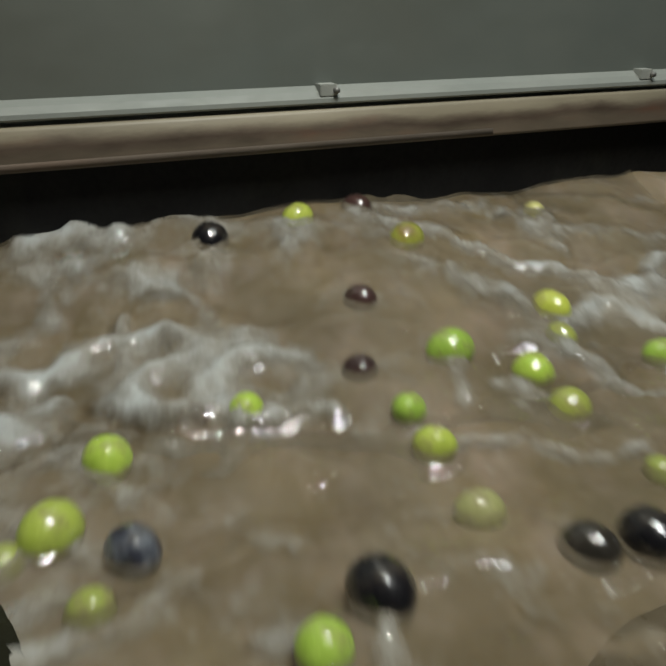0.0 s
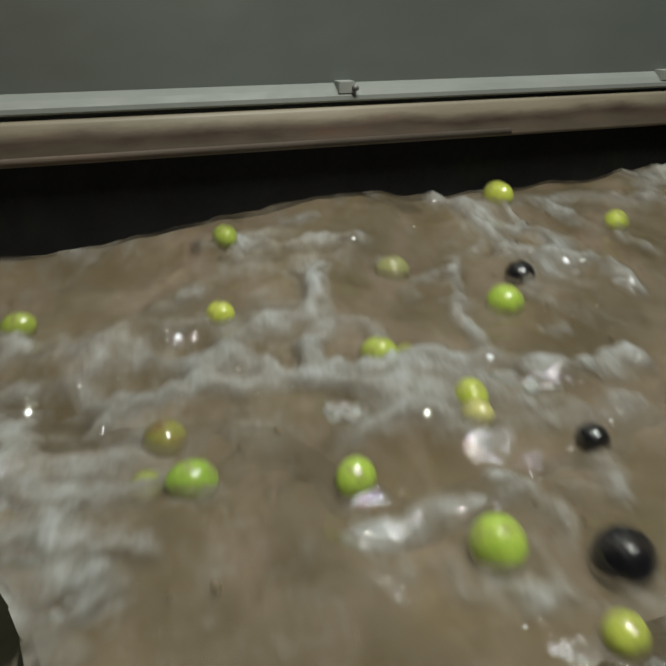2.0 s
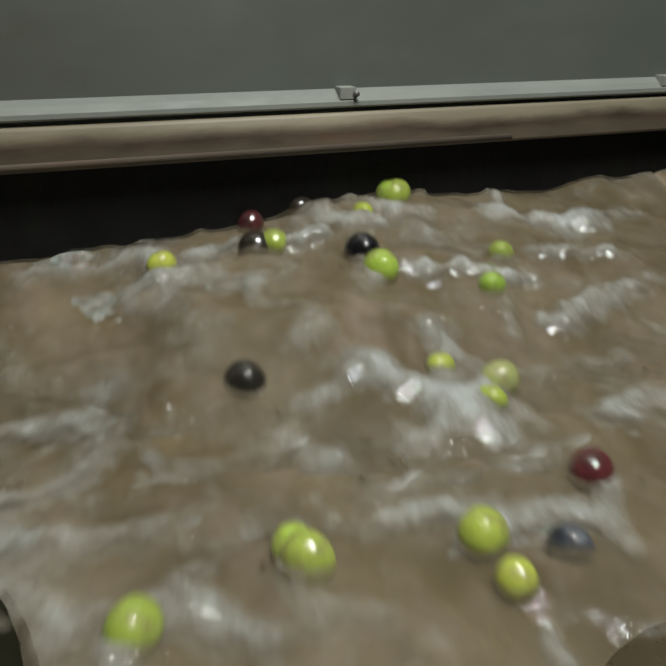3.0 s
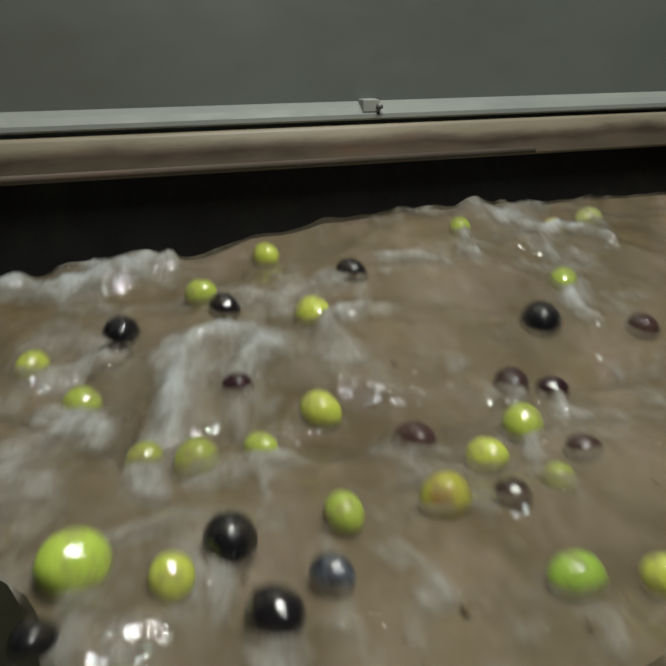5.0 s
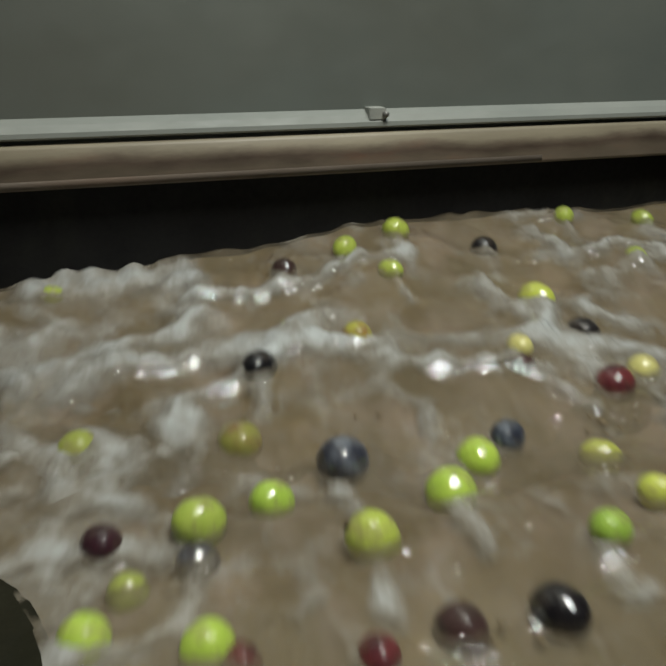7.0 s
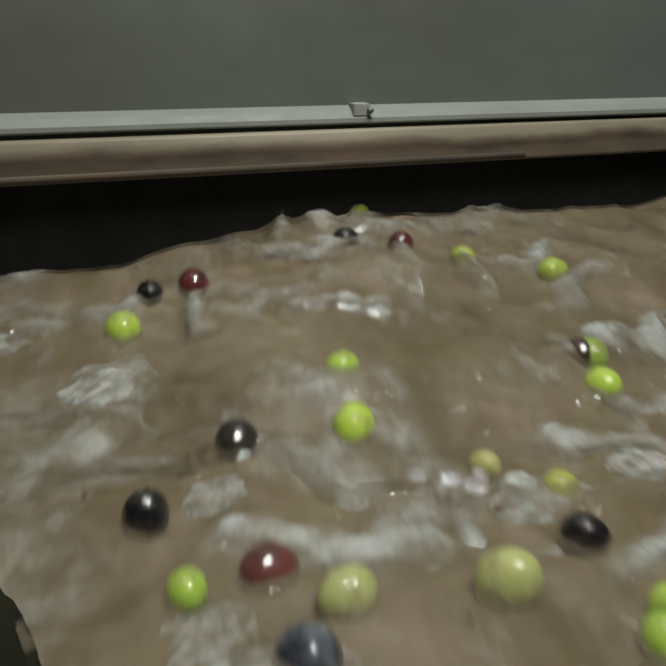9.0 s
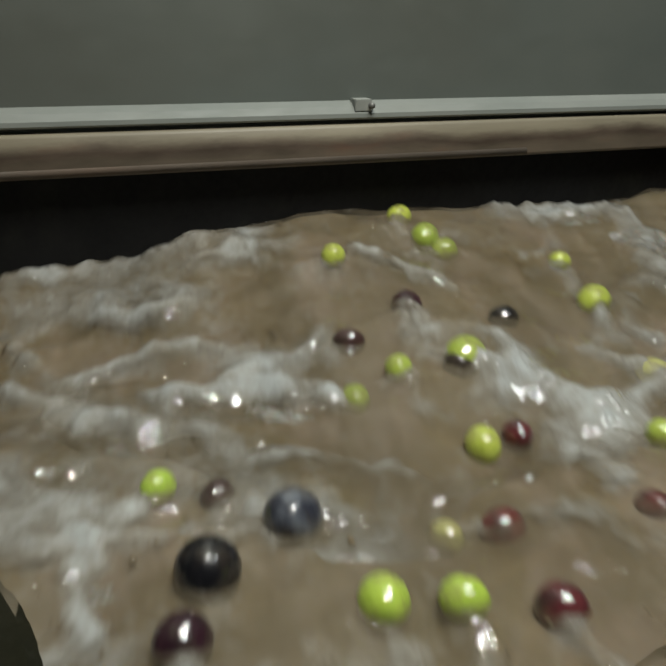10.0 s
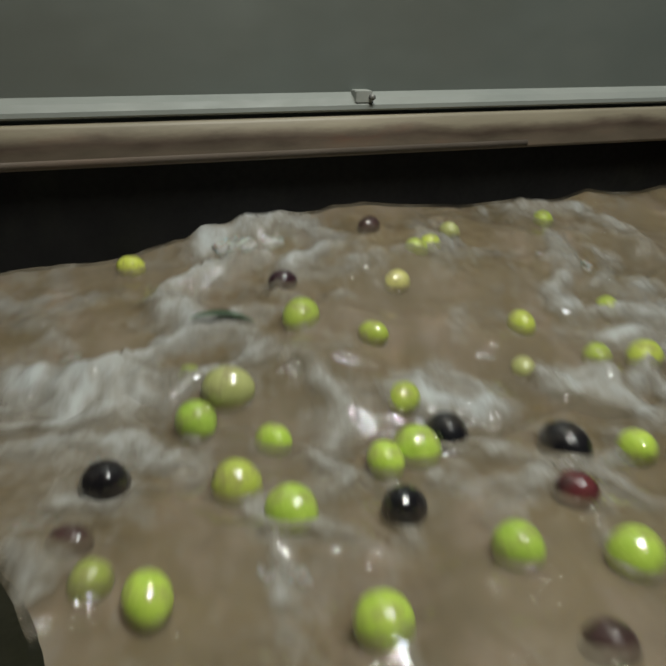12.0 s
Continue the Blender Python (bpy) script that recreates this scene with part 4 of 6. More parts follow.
shoal(1.5, "afloat", [("black", 0.025, 0.200, 0.0227), ("purple", 0.053, 0.258, 0.0185), ("green", 0.091, 0.257, 0.0213), ("lime", 0.152, 0.270, 0.0173), ("green", -0.023, 0.258, 0.0240), ("green", -0.051, 0.237, 0.0196), ("green", -0.038, 0.214, 0.0190), ("green", -0.060, 0.191, 0.0203), ("lime", -0.072, 0.288, 0.0156), ("lime", 0.060, 0.361, 0.0145), ("lime", 0.123, 0.346, 0.0191), ("lime", 0.182, 0.370, 0.0161), ("lime", 0.246, 0.443, 0.0201), ("lime", 0.270, 0.463, 0.0167), ("lime", 0.235, 0.513, 0.0164), ("lime", -0.035, 0.444, 0.0240)])
shoal(1.5, "sunk", [("pale", -0.078, 0.361, 0.0198), ("pale", 0.016, 0.332, 0.0170), ("lime", 0.041, 0.365, 0.0150), ("pale", 0.199, 0.334, 0.0151), ("lime", 0.053, 0.171, 0.0145), ("purple", 0.127, 0.302, 0.0234), ("red", 0.131, 0.294, 0.0145), ("lime", 0.038, 0.420, 0.0167), ("lime", -0.055, 0.350, 0.0164), ("red", -0.082, 0.268, 0.0145), ("lime", -0.033, 0.306, 0.0148)])
shoal(2.0, "afloat", [("green", -0.013, 0.265, 0.0192), ("green", 0.049, 0.254, 0.0149), ("green", 0.092, 0.213, 0.0209), ("black", 0.133, 0.202, 0.0221), ("lime", 0.116, 0.168, 0.0145), ("lime", 0.075, 0.340, 0.0165), ("green", 0.155, 0.389, 0.0212), ("black", 0.175, 0.421, 0.0201), ("lime", 0.109, 0.301, 0.0163), ("pale", 0.108, 0.288, 0.0158), ("lime", -0.100, 0.390, 0.0174), ("lime", 0.266, 0.488, 0.0173), ("black", 0.153, 0.271, 0.0146)])
shoal(2.0, "sunk", [("pale", 0.101, 0.431, 0.0213), ("blush", -0.025, 0.303, 0.0203), ("lime", 0.088, 0.334, 0.0185), ("lime", -0.031, 0.268, 0.0145)])
shoal(2.0, "drifting", [("lime", 0.001, 0.382, 0.0150, -0.018, 0.187), ("lime", 0.006, 0.457, 0.0155, -0.023, 0.215), ("lime", 0.194, 0.520, 0.0197, 0.160, 0.278)])
shoal(2.5, "afloat", [("green", -0.013, 0.321, 0.0240), ("green", -0.007, 0.345, 0.0193), ("lime", -0.073, 0.430, 0.0202), ("lime", -0.109, 0.446, 0.0193), ("pale", -0.051, 0.309, 0.0222), ("green", -0.066, 0.289, 0.0191), ("lime", 0.039, 0.282, 0.0187), ("lime", 0.022, 0.262, 0.0201), ("green", 0.041, 0.212, 0.0217), ("green", 0.065, 0.179, 0.0189), ("black", 0.055, 0.331, 0.0160), ("pale", 0.090, 0.278, 0.0145), ("green", 0.140, 0.305, 0.0188), ("blue", 0.185, 0.285, 0.0191), ("black", 0.109, 0.257, 0.0233), ("red", 0.052, 0.242, 0.0176), ("lime", 0.060, 0.419, 0.0168), ("lime", 0.215, 0.401, 0.0145), ("lime", -0.101, 0.361, 0.0164)])
shoal(2.5, "sunk", [("blush", 0.007, 0.222, 0.0162), ("lime", 0.017, 0.411, 0.0188), ("lime", 0.091, 0.351, 0.0192), ("blush", -0.021, 0.302, 0.0166)])
shoal(4.5, "afloat", [("green", 0.055, 0.258, 0.0240), ("blue", 0.088, 0.273, 0.0194), ("blue", 0.112, 0.261, 0.0240), ("black", 0.133, 0.224, 0.0235), ("pale", -0.019, 0.226, 0.0184), ("lime", -0.049, 0.240, 0.0145), ("black", 0.006, 0.243, 0.0205), ("lime", 0.192, 0.334, 0.0224), ("green", 0.171, 0.282, 0.0187), ("lime", 0.005, 0.312, 0.0180), ("pale", 0.044, 0.334, 0.0151), ("black", 0.180, 0.451, 0.0199), ("blush", 0.086, 0.368, 0.0164), ("lime", 0.073, 0.168, 0.0145), ("lime", 0.138, 0.195, 0.0145)])
shoal(4.5, "sunk", [("green", 0.043, 0.186, 0.0158), ("lime", -0.046, 0.415, 0.0163), ("lime", 0.011, 0.449, 0.0151), ("black", 0.091, 0.388, 0.0160), ("lime", -0.083, 0.288, 0.0226), ("lime", -0.055, 0.289, 0.0194), ("black", -0.019, 0.187, 0.0168), ("lime", 0.058, 0.295, 0.0166), ("purple", -0.018, 0.354, 0.0145), ("purple", -0.092, 0.354, 0.0145), ("lime", 0.103, 0.286, 0.0166), ("lime", -0.033, 0.272, 0.0145), ("purple", 0.146, 0.321, 0.0145)])
shoal(4.5, "drifting", [("lime", -0.047, 0.431, 0.0163, -0.025, 0.217), ("lime", 0.028, 0.460, 0.0156, 0.036, 0.246), ("lime", 0.139, 0.438, 0.0152, 0.139, 0.203)])
shoal(5.0, "afloat", [("green", -0.058, 0.226, 0.0240), ("black", -0.006, 0.234, 0.0204), ("blue", 0.028, 0.215, 0.0166), ("black", 0.008, 0.196, 0.0187), ("blush", 0.076, 0.253, 0.0200), ("green", 0.110, 0.207, 0.0190), ("lime", 0.103, 0.287, 0.0175), ("lime", 0.125, 0.306, 0.0185), ("lime", 0.035, 0.320, 0.0185), ("lime", 0.007, 0.296, 0.0155), ("lime", 0.039, 0.397, 0.0207), ("lime", 0.193, 0.436, 0.0194), ("black", 0.164, 0.393, 0.0213), ("black", -0.062, 0.398, 0.0240), ("black", 0.065, 0.438, 0.0187), ("lime", -0.101, 0.368, 0.0178), ("lime", -0.073, 0.338, 0.0188), ("purple", -0.002, 0.339, 0.0145), ("black", -0.008, 0.412, 0.0176), ("black", -0.064, 0.193, 0.0145), ("pale", 0.242, 0.520, 0.0210), ("pale", 0.211, 0.502, 0.0174), ("lime", 0.143, 0.492, 0.0145), ("purple", 0.150, 0.336, 0.0145)])
shoal(5.0, "sunk", [("black", -0.063, 0.376, 0.0217), ("lime", -0.042, 0.302, 0.0184), ("lime", -0.020, 0.296, 0.0200), ("purple", 0.075, 0.303, 0.0209), ("purple", 0.130, 0.338, 0.0210), ("lime", 0.128, 0.268, 0.0151), ("purple", 0.223, 0.392, 0.0193), ("purple", 0.105, 0.258, 0.0154), ("purple", 0.147, 0.289, 0.0151)])
shoal(5.0, "drifting", [("lime", -0.021, 0.426, 0.0180, -0.017, 0.210), ("lime", 0.017, 0.469, 0.0177, 0.048, 0.237)])
shoal(5.5, "afloat", [("green", -0.072, 0.238, 0.0180), ("green", -0.009, 0.254, 0.0194), ("red", 0.008, 0.198, 0.0189), ("purple", 0.067, 0.200, 0.0181), ("lime", 0.059, 0.273, 0.0183), ("lime", 0.083, 0.268, 0.0226), ("blue", 0.108, 0.278, 0.0207), ("black", 0.162, 0.319, 0.0223), ("lime", 0.134, 0.316, 0.0209), ("purple", 0.058, 0.293, 0.0202), ("lime", 0.028, 0.335, 0.0191), ("lime", -0.014, 0.338, 0.0171), ("lime", -0.042, 0.275, 0.0152), ("pale", -0.089, 0.386, 0.0219), ("pale", 0.105, 0.333, 0.0164), ("lime", 0.180, 0.355, 0.0176), ("lime", 0.167, 0.515, 0.0219), ("lime", 0.186, 0.496, 0.0228), ("lime", 0.053, 0.180, 0.0145)])
shoal(5.5, "sunk", [("black", 0.116, 0.190, 0.0194), ("lime", -0.027, 0.300, 0.0201), ("lime", 0.134, 0.365, 0.0145), ("purple", -0.064, 0.249, 0.0145), ("lime", -0.049, 0.190, 0.0145), ("lime", 0.029, 0.222, 0.0145), ("purple", 0.104, 0.228, 0.0145), ("pale", 0.025, 0.309, 0.0240), ("purple", 0.137, 0.203, 0.0145)])
shoal(5.5, "drifting", [("lime", 0.086, 0.384, 0.0152, 0.087, 0.181), ("pale", 0.044, 0.471, 0.0180, 0.023, 0.223)])
shoal(6.0, "afloat", [("green", -0.035, 0.242, 0.0185), ("green", -0.045, 0.208, 0.0157), ("purple", 0.003, 0.185, 0.0166), ("lime", 0.040, 0.236, 0.0145), ("blue", 0.046, 0.265, 0.0188), ("pale", 0.089, 0.270, 0.0236), ("green", -0.060, 0.312, 0.0215), ("purple", 0.134, 0.291, 0.0207), ("lime", 0.118, 0.427, 0.0154), ("black", 0.203, 0.485, 0.0225), ("lime", 0.164, 0.397, 0.0145), ("lime", 0.210, 0.390, 0.0145), ("lime", 0.217, 0.365, 0.0182), ("purple", 0.209, 0.362, 0.0145), ("lime", 0.139, 0.345, 0.0145), ("pale", 0.022, 0.281, 0.0145), ("green", -0.090, 0.269, 0.0145), ("red", 0.132, 0.474, 0.0145)])
shoal(6.0, "sunk", [("lime", 0.107, 0.372, 0.0179), ("lime", -0.068, 0.444, 0.0197), ("lime", -0.071, 0.382, 0.0196), ("pale", 0.011, 0.271, 0.0171), ("lime", -0.013, 0.284, 0.0176), ("lime", -0.054, 0.243, 0.0145), ("lime", -0.078, 0.354, 0.0145)])
shoal(6.0, "drifting", [("green", 0.037, 0.404, 0.0212, 0.024, 0.206), ("green", 0.144, 0.464, 0.0223, 0.111, 0.261), ("lime", 0.143, 0.488, 0.0153, 0.142, 0.270), ("lime", -0.012, 0.458, 0.0218, -0.006, 0.249)])
shoal(6.5, "afloat", [("black", 0.112, 0.224, 0.0230), ("black", -0.055, 0.263, 0.0187), ("lime", 0.089, 0.318, 0.0236), ("lime", 0.067, 0.328, 0.0170), ("black", 0.035, 0.410, 0.0236), ("green", -0.014, 0.330, 0.0178), ("lime", -0.095, 0.417, 0.0145), ("lime", 0.073, 0.452, 0.0154), ("purple", 0.143, 0.491, 0.0195), ("blue", 0.037, 0.245, 0.0145), ("black", 0.109, 0.175, 0.0154)])
shoal(6.5, "sunk", [("green", -0.011, 0.272, 0.0153), ("lime", -0.047, 0.340, 0.0161), ("purple", 0.129, 0.396, 0.0145), ("purple", 0.143, 0.440, 0.0154), ("purple", 0.011, 0.295, 0.0183), ("blush", -0.047, 0.248, 0.0145), ("lime", 0.046, 0.206, 0.0156), ("black", -0.089, 0.365, 0.0169), ("purple", 0.072, 0.199, 0.0153), ("black", 0.064, 0.256, 0.0145), ("black", -0.015, 0.296, 0.0145), ("black", 0.187, 0.334, 0.0169)])
shoal(6.5, "drifting", [("green", 0.030, 0.468, 0.0170, 0.008, 0.262)])
shoal(7.0, "afloat", [("green", -0.051, 0.195, 0.0169), ("green", -0.014, 0.190, 0.0168), ("purple", -0.053, 0.243, 0.0169), ("lime", -0.019, 0.250, 0.0190), ("lime", 0.043, 0.235, 0.0201), ("green", 0.080, 0.267, 0.0216), ("green", 0.097, 0.288, 0.0184), ("blue", 0.114, 0.302, 0.0182), ("blue", 0.039, 0.289, 0.0240), ("black", 0.097, 0.194, 0.0185), ("green", 0.130, 0.231, 0.0158), ("red", 0.183, 0.345, 0.0194), ("pale", 0.204, 0.358, 0.0167), ("pale", 0.141, 0.370, 0.0145), ("black", 0.184, 0.390, 0.0190), ("black", 0.006, 0.362, 0.0202), ("lime", 0.086, 0.447, 0.0153), ("black", 0.152, 0.481, 0.0179), ("lime", 0.167, 0.420, 0.0211), ("lime", 0.253, 0.476, 0.0145), ("lime", 0.285, 0.537, 0.0155), ("lime", -0.109, 0.446, 0.0145), ("red", 0.037, 0.183, 0.0145), ("lime", 0.159, 0.253, 0.0153)])
shoal(7.0, "sunk", [("blue", -0.019, 0.234, 0.0166), ("purple", 0.065, 0.193, 0.0170), ("lime", 0.154, 0.293, 0.0172), ("lime", -0.074, 0.315, 0.0207), ("blush", -0.004, 0.309, 0.0188), ("lime", -0.042, 0.223, 0.0160), ("red", -0.004, 0.185, 0.0145), ("purple", 0.136, 0.355, 0.0152), ("purple", 0.024, 0.461, 0.0145), ("lime", 0.023, 0.394, 0.0145)])
shoal(7.0, "drifting", [("blush", 0.057, 0.379, 0.0173, 0.096, 0.178), ("lime", 0.097, 0.494, 0.0181, 0.078, 0.278), ("lime", 0.062, 0.475, 0.0159, 0.039, 0.283), ("lime", 0.221, 0.525, 0.0152, 0.179, 0.292)])
shoal(7.5, "afloat", [("green", 0.058, 0.210, 0.0200), ("black", 0.040, 0.240, 0.0236), ("red", -0.027, 0.221, 0.0230), ("purple", -0.045, 0.264, 0.0213), ("lime", 0.023, 0.255, 0.0164), ("pale", 0.129, 0.215, 0.0145), ("green", -0.020, 0.311, 0.0240), ("lime", -0.029, 0.340, 0.0201), ("black", 0.008, 0.306, 0.0178), ("blue", 0.010, 0.335, 0.0190), ("purple", 0.089, 0.301, 0.0189), ("green", 0.110, 0.323, 0.0171), ("lime", 0.159, 0.308, 0.0198), ("red", 0.140, 0.303, 0.0175), ("lime", 0.063, 0.347, 0.0219), ("lime", 0.052, 0.426, 0.0159), ("green", 0.178, 0.443, 0.0213), ("lime", 0.214, 0.446, 0.0199), ("lime", 0.250, 0.469, 0.0194), ("lime", 0.173, 0.379, 0.0173), ("pale", 0.153, 0.381, 0.0161), ("blush", -0.021, 0.419, 0.0145), ("lime", -0.064, 0.414, 0.0151), ("lime", -0.083, 0.391, 0.0210)])
shoal(7.5, "sunk", [("red", 0.107, 0.195, 0.0145), ("purple", 0.140, 0.326, 0.0145), ("lime", -0.063, 0.381, 0.0152), ("lime", -0.071, 0.318, 0.0169), ("black", -0.012, 0.268, 0.0185), ("blue", -0.055, 0.219, 0.0169), ("red", -0.012, 0.430, 0.0145)])
shoal(9.5, "afloat", [("green", -0.006, 0.382, 0.0209), ("green", 0.038, 0.369, 0.0216), ("green", -0.051, 0.340, 0.0230), ("green", 0.002, 0.273, 0.0223), ("lime", 0.029, 0.224, 0.0180), ("lime", -0.023, 0.213, 0.0161), ("lime", -0.039, 0.210, 0.0145), ("green", -0.041, 0.191, 0.0218), ("black", -0.010, 0.190, 0.0183), ("purple", 0.052, 0.273, 0.0240), ("black", 0.078, 0.238, 0.0239), ("purple", 0.176, 0.322, 0.0207), ("purple", 0.124, 0.316, 0.0200), ("lime", 0.134, 0.271, 0.0153), ("lime", 0.155, 0.268, 0.0180), ("lime", 0.213, 0.464, 0.0164), ("green", 0.248, 0.414, 0.0152), ("lime", 0.258, 0.497, 0.0145), ("lime", 0.275, 0.504, 0.0145), ("pale", 0.021, 0.452, 0.0165), ("lime", 0.112, 0.394, 0.0152), ("black", 0.125, 0.183, 0.0176), ("black", 0.085, 0.175, 0.0145), ("lime", 0.146, 0.211, 0.0145)])
shoal(9.5, "afloat", [("blue", -0.061, 0.352, 0.0184), ("pale", 0.185, 0.355, 0.0145)])
shoal(9.5, "sunk", [("lime", -0.029, 0.285, 0.0157), ("purple", 0.205, 0.352, 0.0179), ("lime", 0.080, 0.307, 0.0212), ("lime", 0.005, 0.244, 0.0145), ("black", 0.166, 0.364, 0.0202), ("black", -0.028, 0.329, 0.0215), ("black", -0.084, 0.326, 0.0145)])
shoal(9.5, "drifting", [("lime", 0.121, 0.503, 0.0162, 0.106, 0.288), ("lime", 0.199, 0.520, 0.0145, 0.193, 0.297)])
shoal(10.0, "afloat", [("green", 0.046, 0.199, 0.0179), ("green", 0.071, 0.195, 0.0151), ("black", -0.010, 0.222, 0.0226), ("blue", 0.021, 0.249, 0.0240), ("red", 0.104, 0.194, 0.0168), ("red", 0.124, 0.296, 0.0145), ("lime", 0.115, 0.352, 0.0225), ("lime", 0.079, 0.340, 0.0145), ("lime", 0.209, 0.414, 0.0213), ("lime", 0.206, 0.461, 0.0145), ("black", 0.147, 0.391, 0.0153), ("purple", 0.094, 0.395, 0.0186), ("green", -0.030, 0.272, 0.0145), ("purple", -0.017, 0.191, 0.0183), ("pale", 0.214, 0.348, 0.0188)])
shoal(10.0, "sunk", [("pale", 0.078, 0.240, 0.0145), ("red", 0.100, 0.241, 0.0180), ("black", 0.111, 0.346, 0.0170), ("lime", 0.133, 0.472, 0.0190), ("lime", 0.056, 0.325, 0.0145), ("purple", 0.058, 0.365, 0.0151), ("purple", -0.007, 0.271, 0.0145), ("red", 0.162, 0.245, 0.0145)])
shoal(10.0, "drifting", [("lime", 0.059, 0.437, 0.0153, 0.094, 0.213), ("lime", 0.110, 0.501, 0.0155, 0.121, 0.279), ("lime", 0.122, 0.477, 0.0194, 0.147, 0.262)])
shoal(10.5, "afloat", [("green", 0.044, 0.320, 0.0186), ("green", 0.180, 0.349, 0.0231), ("lime", 0.136, 0.354, 0.0185), ("lime", 0.090, 0.336, 0.0165), ("lime", 0.103, 0.312, 0.0167), ("pale", 0.085, 0.262, 0.0171), ("lime", 0.159, 0.373, 0.0148), ("lime", 0.004, 0.442, 0.0161), ("lime", -0.063, 0.388, 0.0220), ("pale", -0.068, 0.364, 0.0219), ("lime", -0.046, 0.195, 0.0169), ("green", 0.089, 0.170, 0.0145), ("blue", 0.055, 0.298, 0.0186), ("pale", -0.027, 0.461, 0.0145), ("purple", 0.283, 0.490, 0.0160)])
shoal(10.5, "sunk", [("green", 0.085, 0.295, 0.0206), ("pale", 0.142, 0.327, 0.0175), ("lime", 0.057, 0.372, 0.0176), ("lime", -0.011, 0.227, 0.0193), ("green", 0.017, 0.284, 0.0161), ("lime", 0.013, 0.309, 0.0145), ("red", -0.048, 0.241, 0.0153), ("purple", 0.002, 0.242, 0.0145), ("lime", 0.004, 0.334, 0.0160), ("purple", 0.192, 0.433, 0.0145), ("pale", -0.055, 0.332, 0.0176), ("pale", 0.090, 0.220, 0.0145)])
shoal(10.5, "drifting", [("lime", 0.085, 0.443, 0.0155, 0.095, 0.193), ("lime", 0.144, 0.410, 0.0186, 0.129, 0.206)])
shoal(11.0, "afloat", [("green", 0.072, 0.187, 0.0174), ("green", -0.017, 0.303, 0.0240), ("green", 0.049, 0.274, 0.0183), ("lime", 0.091, 0.309, 0.0193), ("green", 0.137, 0.311, 0.0188), ("lime", 0.042, 0.322, 0.0157), ("green", -0.022, 0.355, 0.0166), ("lime", 0.067, 0.363, 0.0174), ("lime", 0.092, 0.406, 0.0145), ("lime", 0.180, 0.479, 0.0180), ("lime", 0.217, 0.476, 0.0145), ("lime", 0.001, 0.461, 0.0167), ("lime", 0.008, 0.402, 0.0150), ("lime", -0.119, 0.443, 0.0168), ("green", 0.221, 0.360, 0.0159), ("black", 0.193, 0.334, 0.0235), ("blue", 0.159, 0.304, 0.0240), ("purple", 0.157, 0.417, 0.0210), ("lime", 0.184, 0.374, 0.0145), ("pale", 0.184, 0.410, 0.0145)])
shoal(11.0, "sunk", [("blue", 0.008, 0.253, 0.0162), ("purple", 0.023, 0.219, 0.0162), ("lime", -0.093, 0.370, 0.0190), ("black", -0.026, 0.240, 0.0145), ("black", 0.214, 0.379, 0.0165), ("lime", 0.272, 0.488, 0.0159), ("lime", 0.133, 0.389, 0.0163), ("lime", -0.051, 0.197, 0.0145), ("purple", 0.016, 0.240, 0.0145), ("lime", 0.199, 0.390, 0.0145)])
shoal(11.0, "drifting", [("lime", 0.033, 0.447, 0.0186, 0.055, 0.261)])
shoal(11.5, "afloat", [("green", 0.037, 0.280, 0.0186), ("green", 0.044, 0.304, 0.0198), ("green", 0.016, 0.312, 0.0200), ("green", 0.133, 0.294, 0.0200), ("lime", 0.104, 0.298, 0.0171), ("lime", 0.188, 0.330, 0.0211), ("green", 0.133, 0.198, 0.0165), ("lime", -0.047, 0.192, 0.0148), ("lime", -0.030, 0.300, 0.0147), ("lime", 0.117, 0.349, 0.0202), ("lime", 0.132, 0.480, 0.0177), ("lime", 0.269, 0.533, 0.0178), ("lime", -0.001, 0.409, 0.0145), ("pale", 0.156, 0.376, 0.0149), ("lime", 0.242, 0.403, 0.0145), ("black", 0.078, 0.435, 0.0211), ("red", 0.000, 0.459, 0.0191), ("black", 0.160, 0.256, 0.0166), ("purple", 0.210, 0.357, 0.0224), ("red", 0.248, 0.496, 0.0145), ("purple", 0.212, 0.340, 0.0145)])
shoal(11.5, "sunk", [("lime", -0.024, 0.322, 0.0184), ("red", 0.006, 0.226, 0.0181), ("pale", 0.066, 0.219, 0.0180), ("purple", 0.040, 0.370, 0.0145), ("purple", -0.025, 0.378, 0.0145), ("pale", 0.012, 0.292, 0.0218), ("blush", 0.194, 0.308, 0.0145), ("purple", -0.046, 0.373, 0.0145)])
shoal(11.5, "drifting", [("black", 0.085, 0.471, 0.0200, 0.064, 0.249), ("black", -0.063, 0.457, 0.0201, -0.049, 0.267)])
shoal(12.0, "afloat", [("pale", -0.002, 0.326, 0.0215), ("green", -0.016, 0.311, 0.0188), ("green", 0.017, 0.297, 0.0165), ("lime", 0.001, 0.270, 0.0196), ("green", 0.021, 0.249, 0.0202), ("green", -0.028, 0.203, 0.0183), ("green", 0.044, 0.185, 0.0197), ("green", 0.098, 0.218, 0.0197), ("green", 0.139, 0.212, 0.0204), ("green", 0.062, 0.277, 0.0169), ("green", 0.077, 0.285, 0.0209), ("lime", 0.077, 0.316, 0.0166), ("green", 0.173, 0.280, 0.0187), ("black", 0.143, 0.286, 0.0235), ("black", 0.093, 0.298, 0.0198), ("red", 0.130, 0.245, 0.0166), ("lime", 0.036, 0.384, 0.0201), ("lime", 0.071, 0.365, 0.0156), ("lime", 0.157, 0.387, 0.0164), ("lime", 0.214, 0.404, 0.0145), ("pale", 0.146, 0.350, 0.0145), ("lime", 0.188, 0.357, 0.0168), ("lime", 0.213, 0.355, 0.0202), ("lime", -0.057, 0.459, 0.0163)])
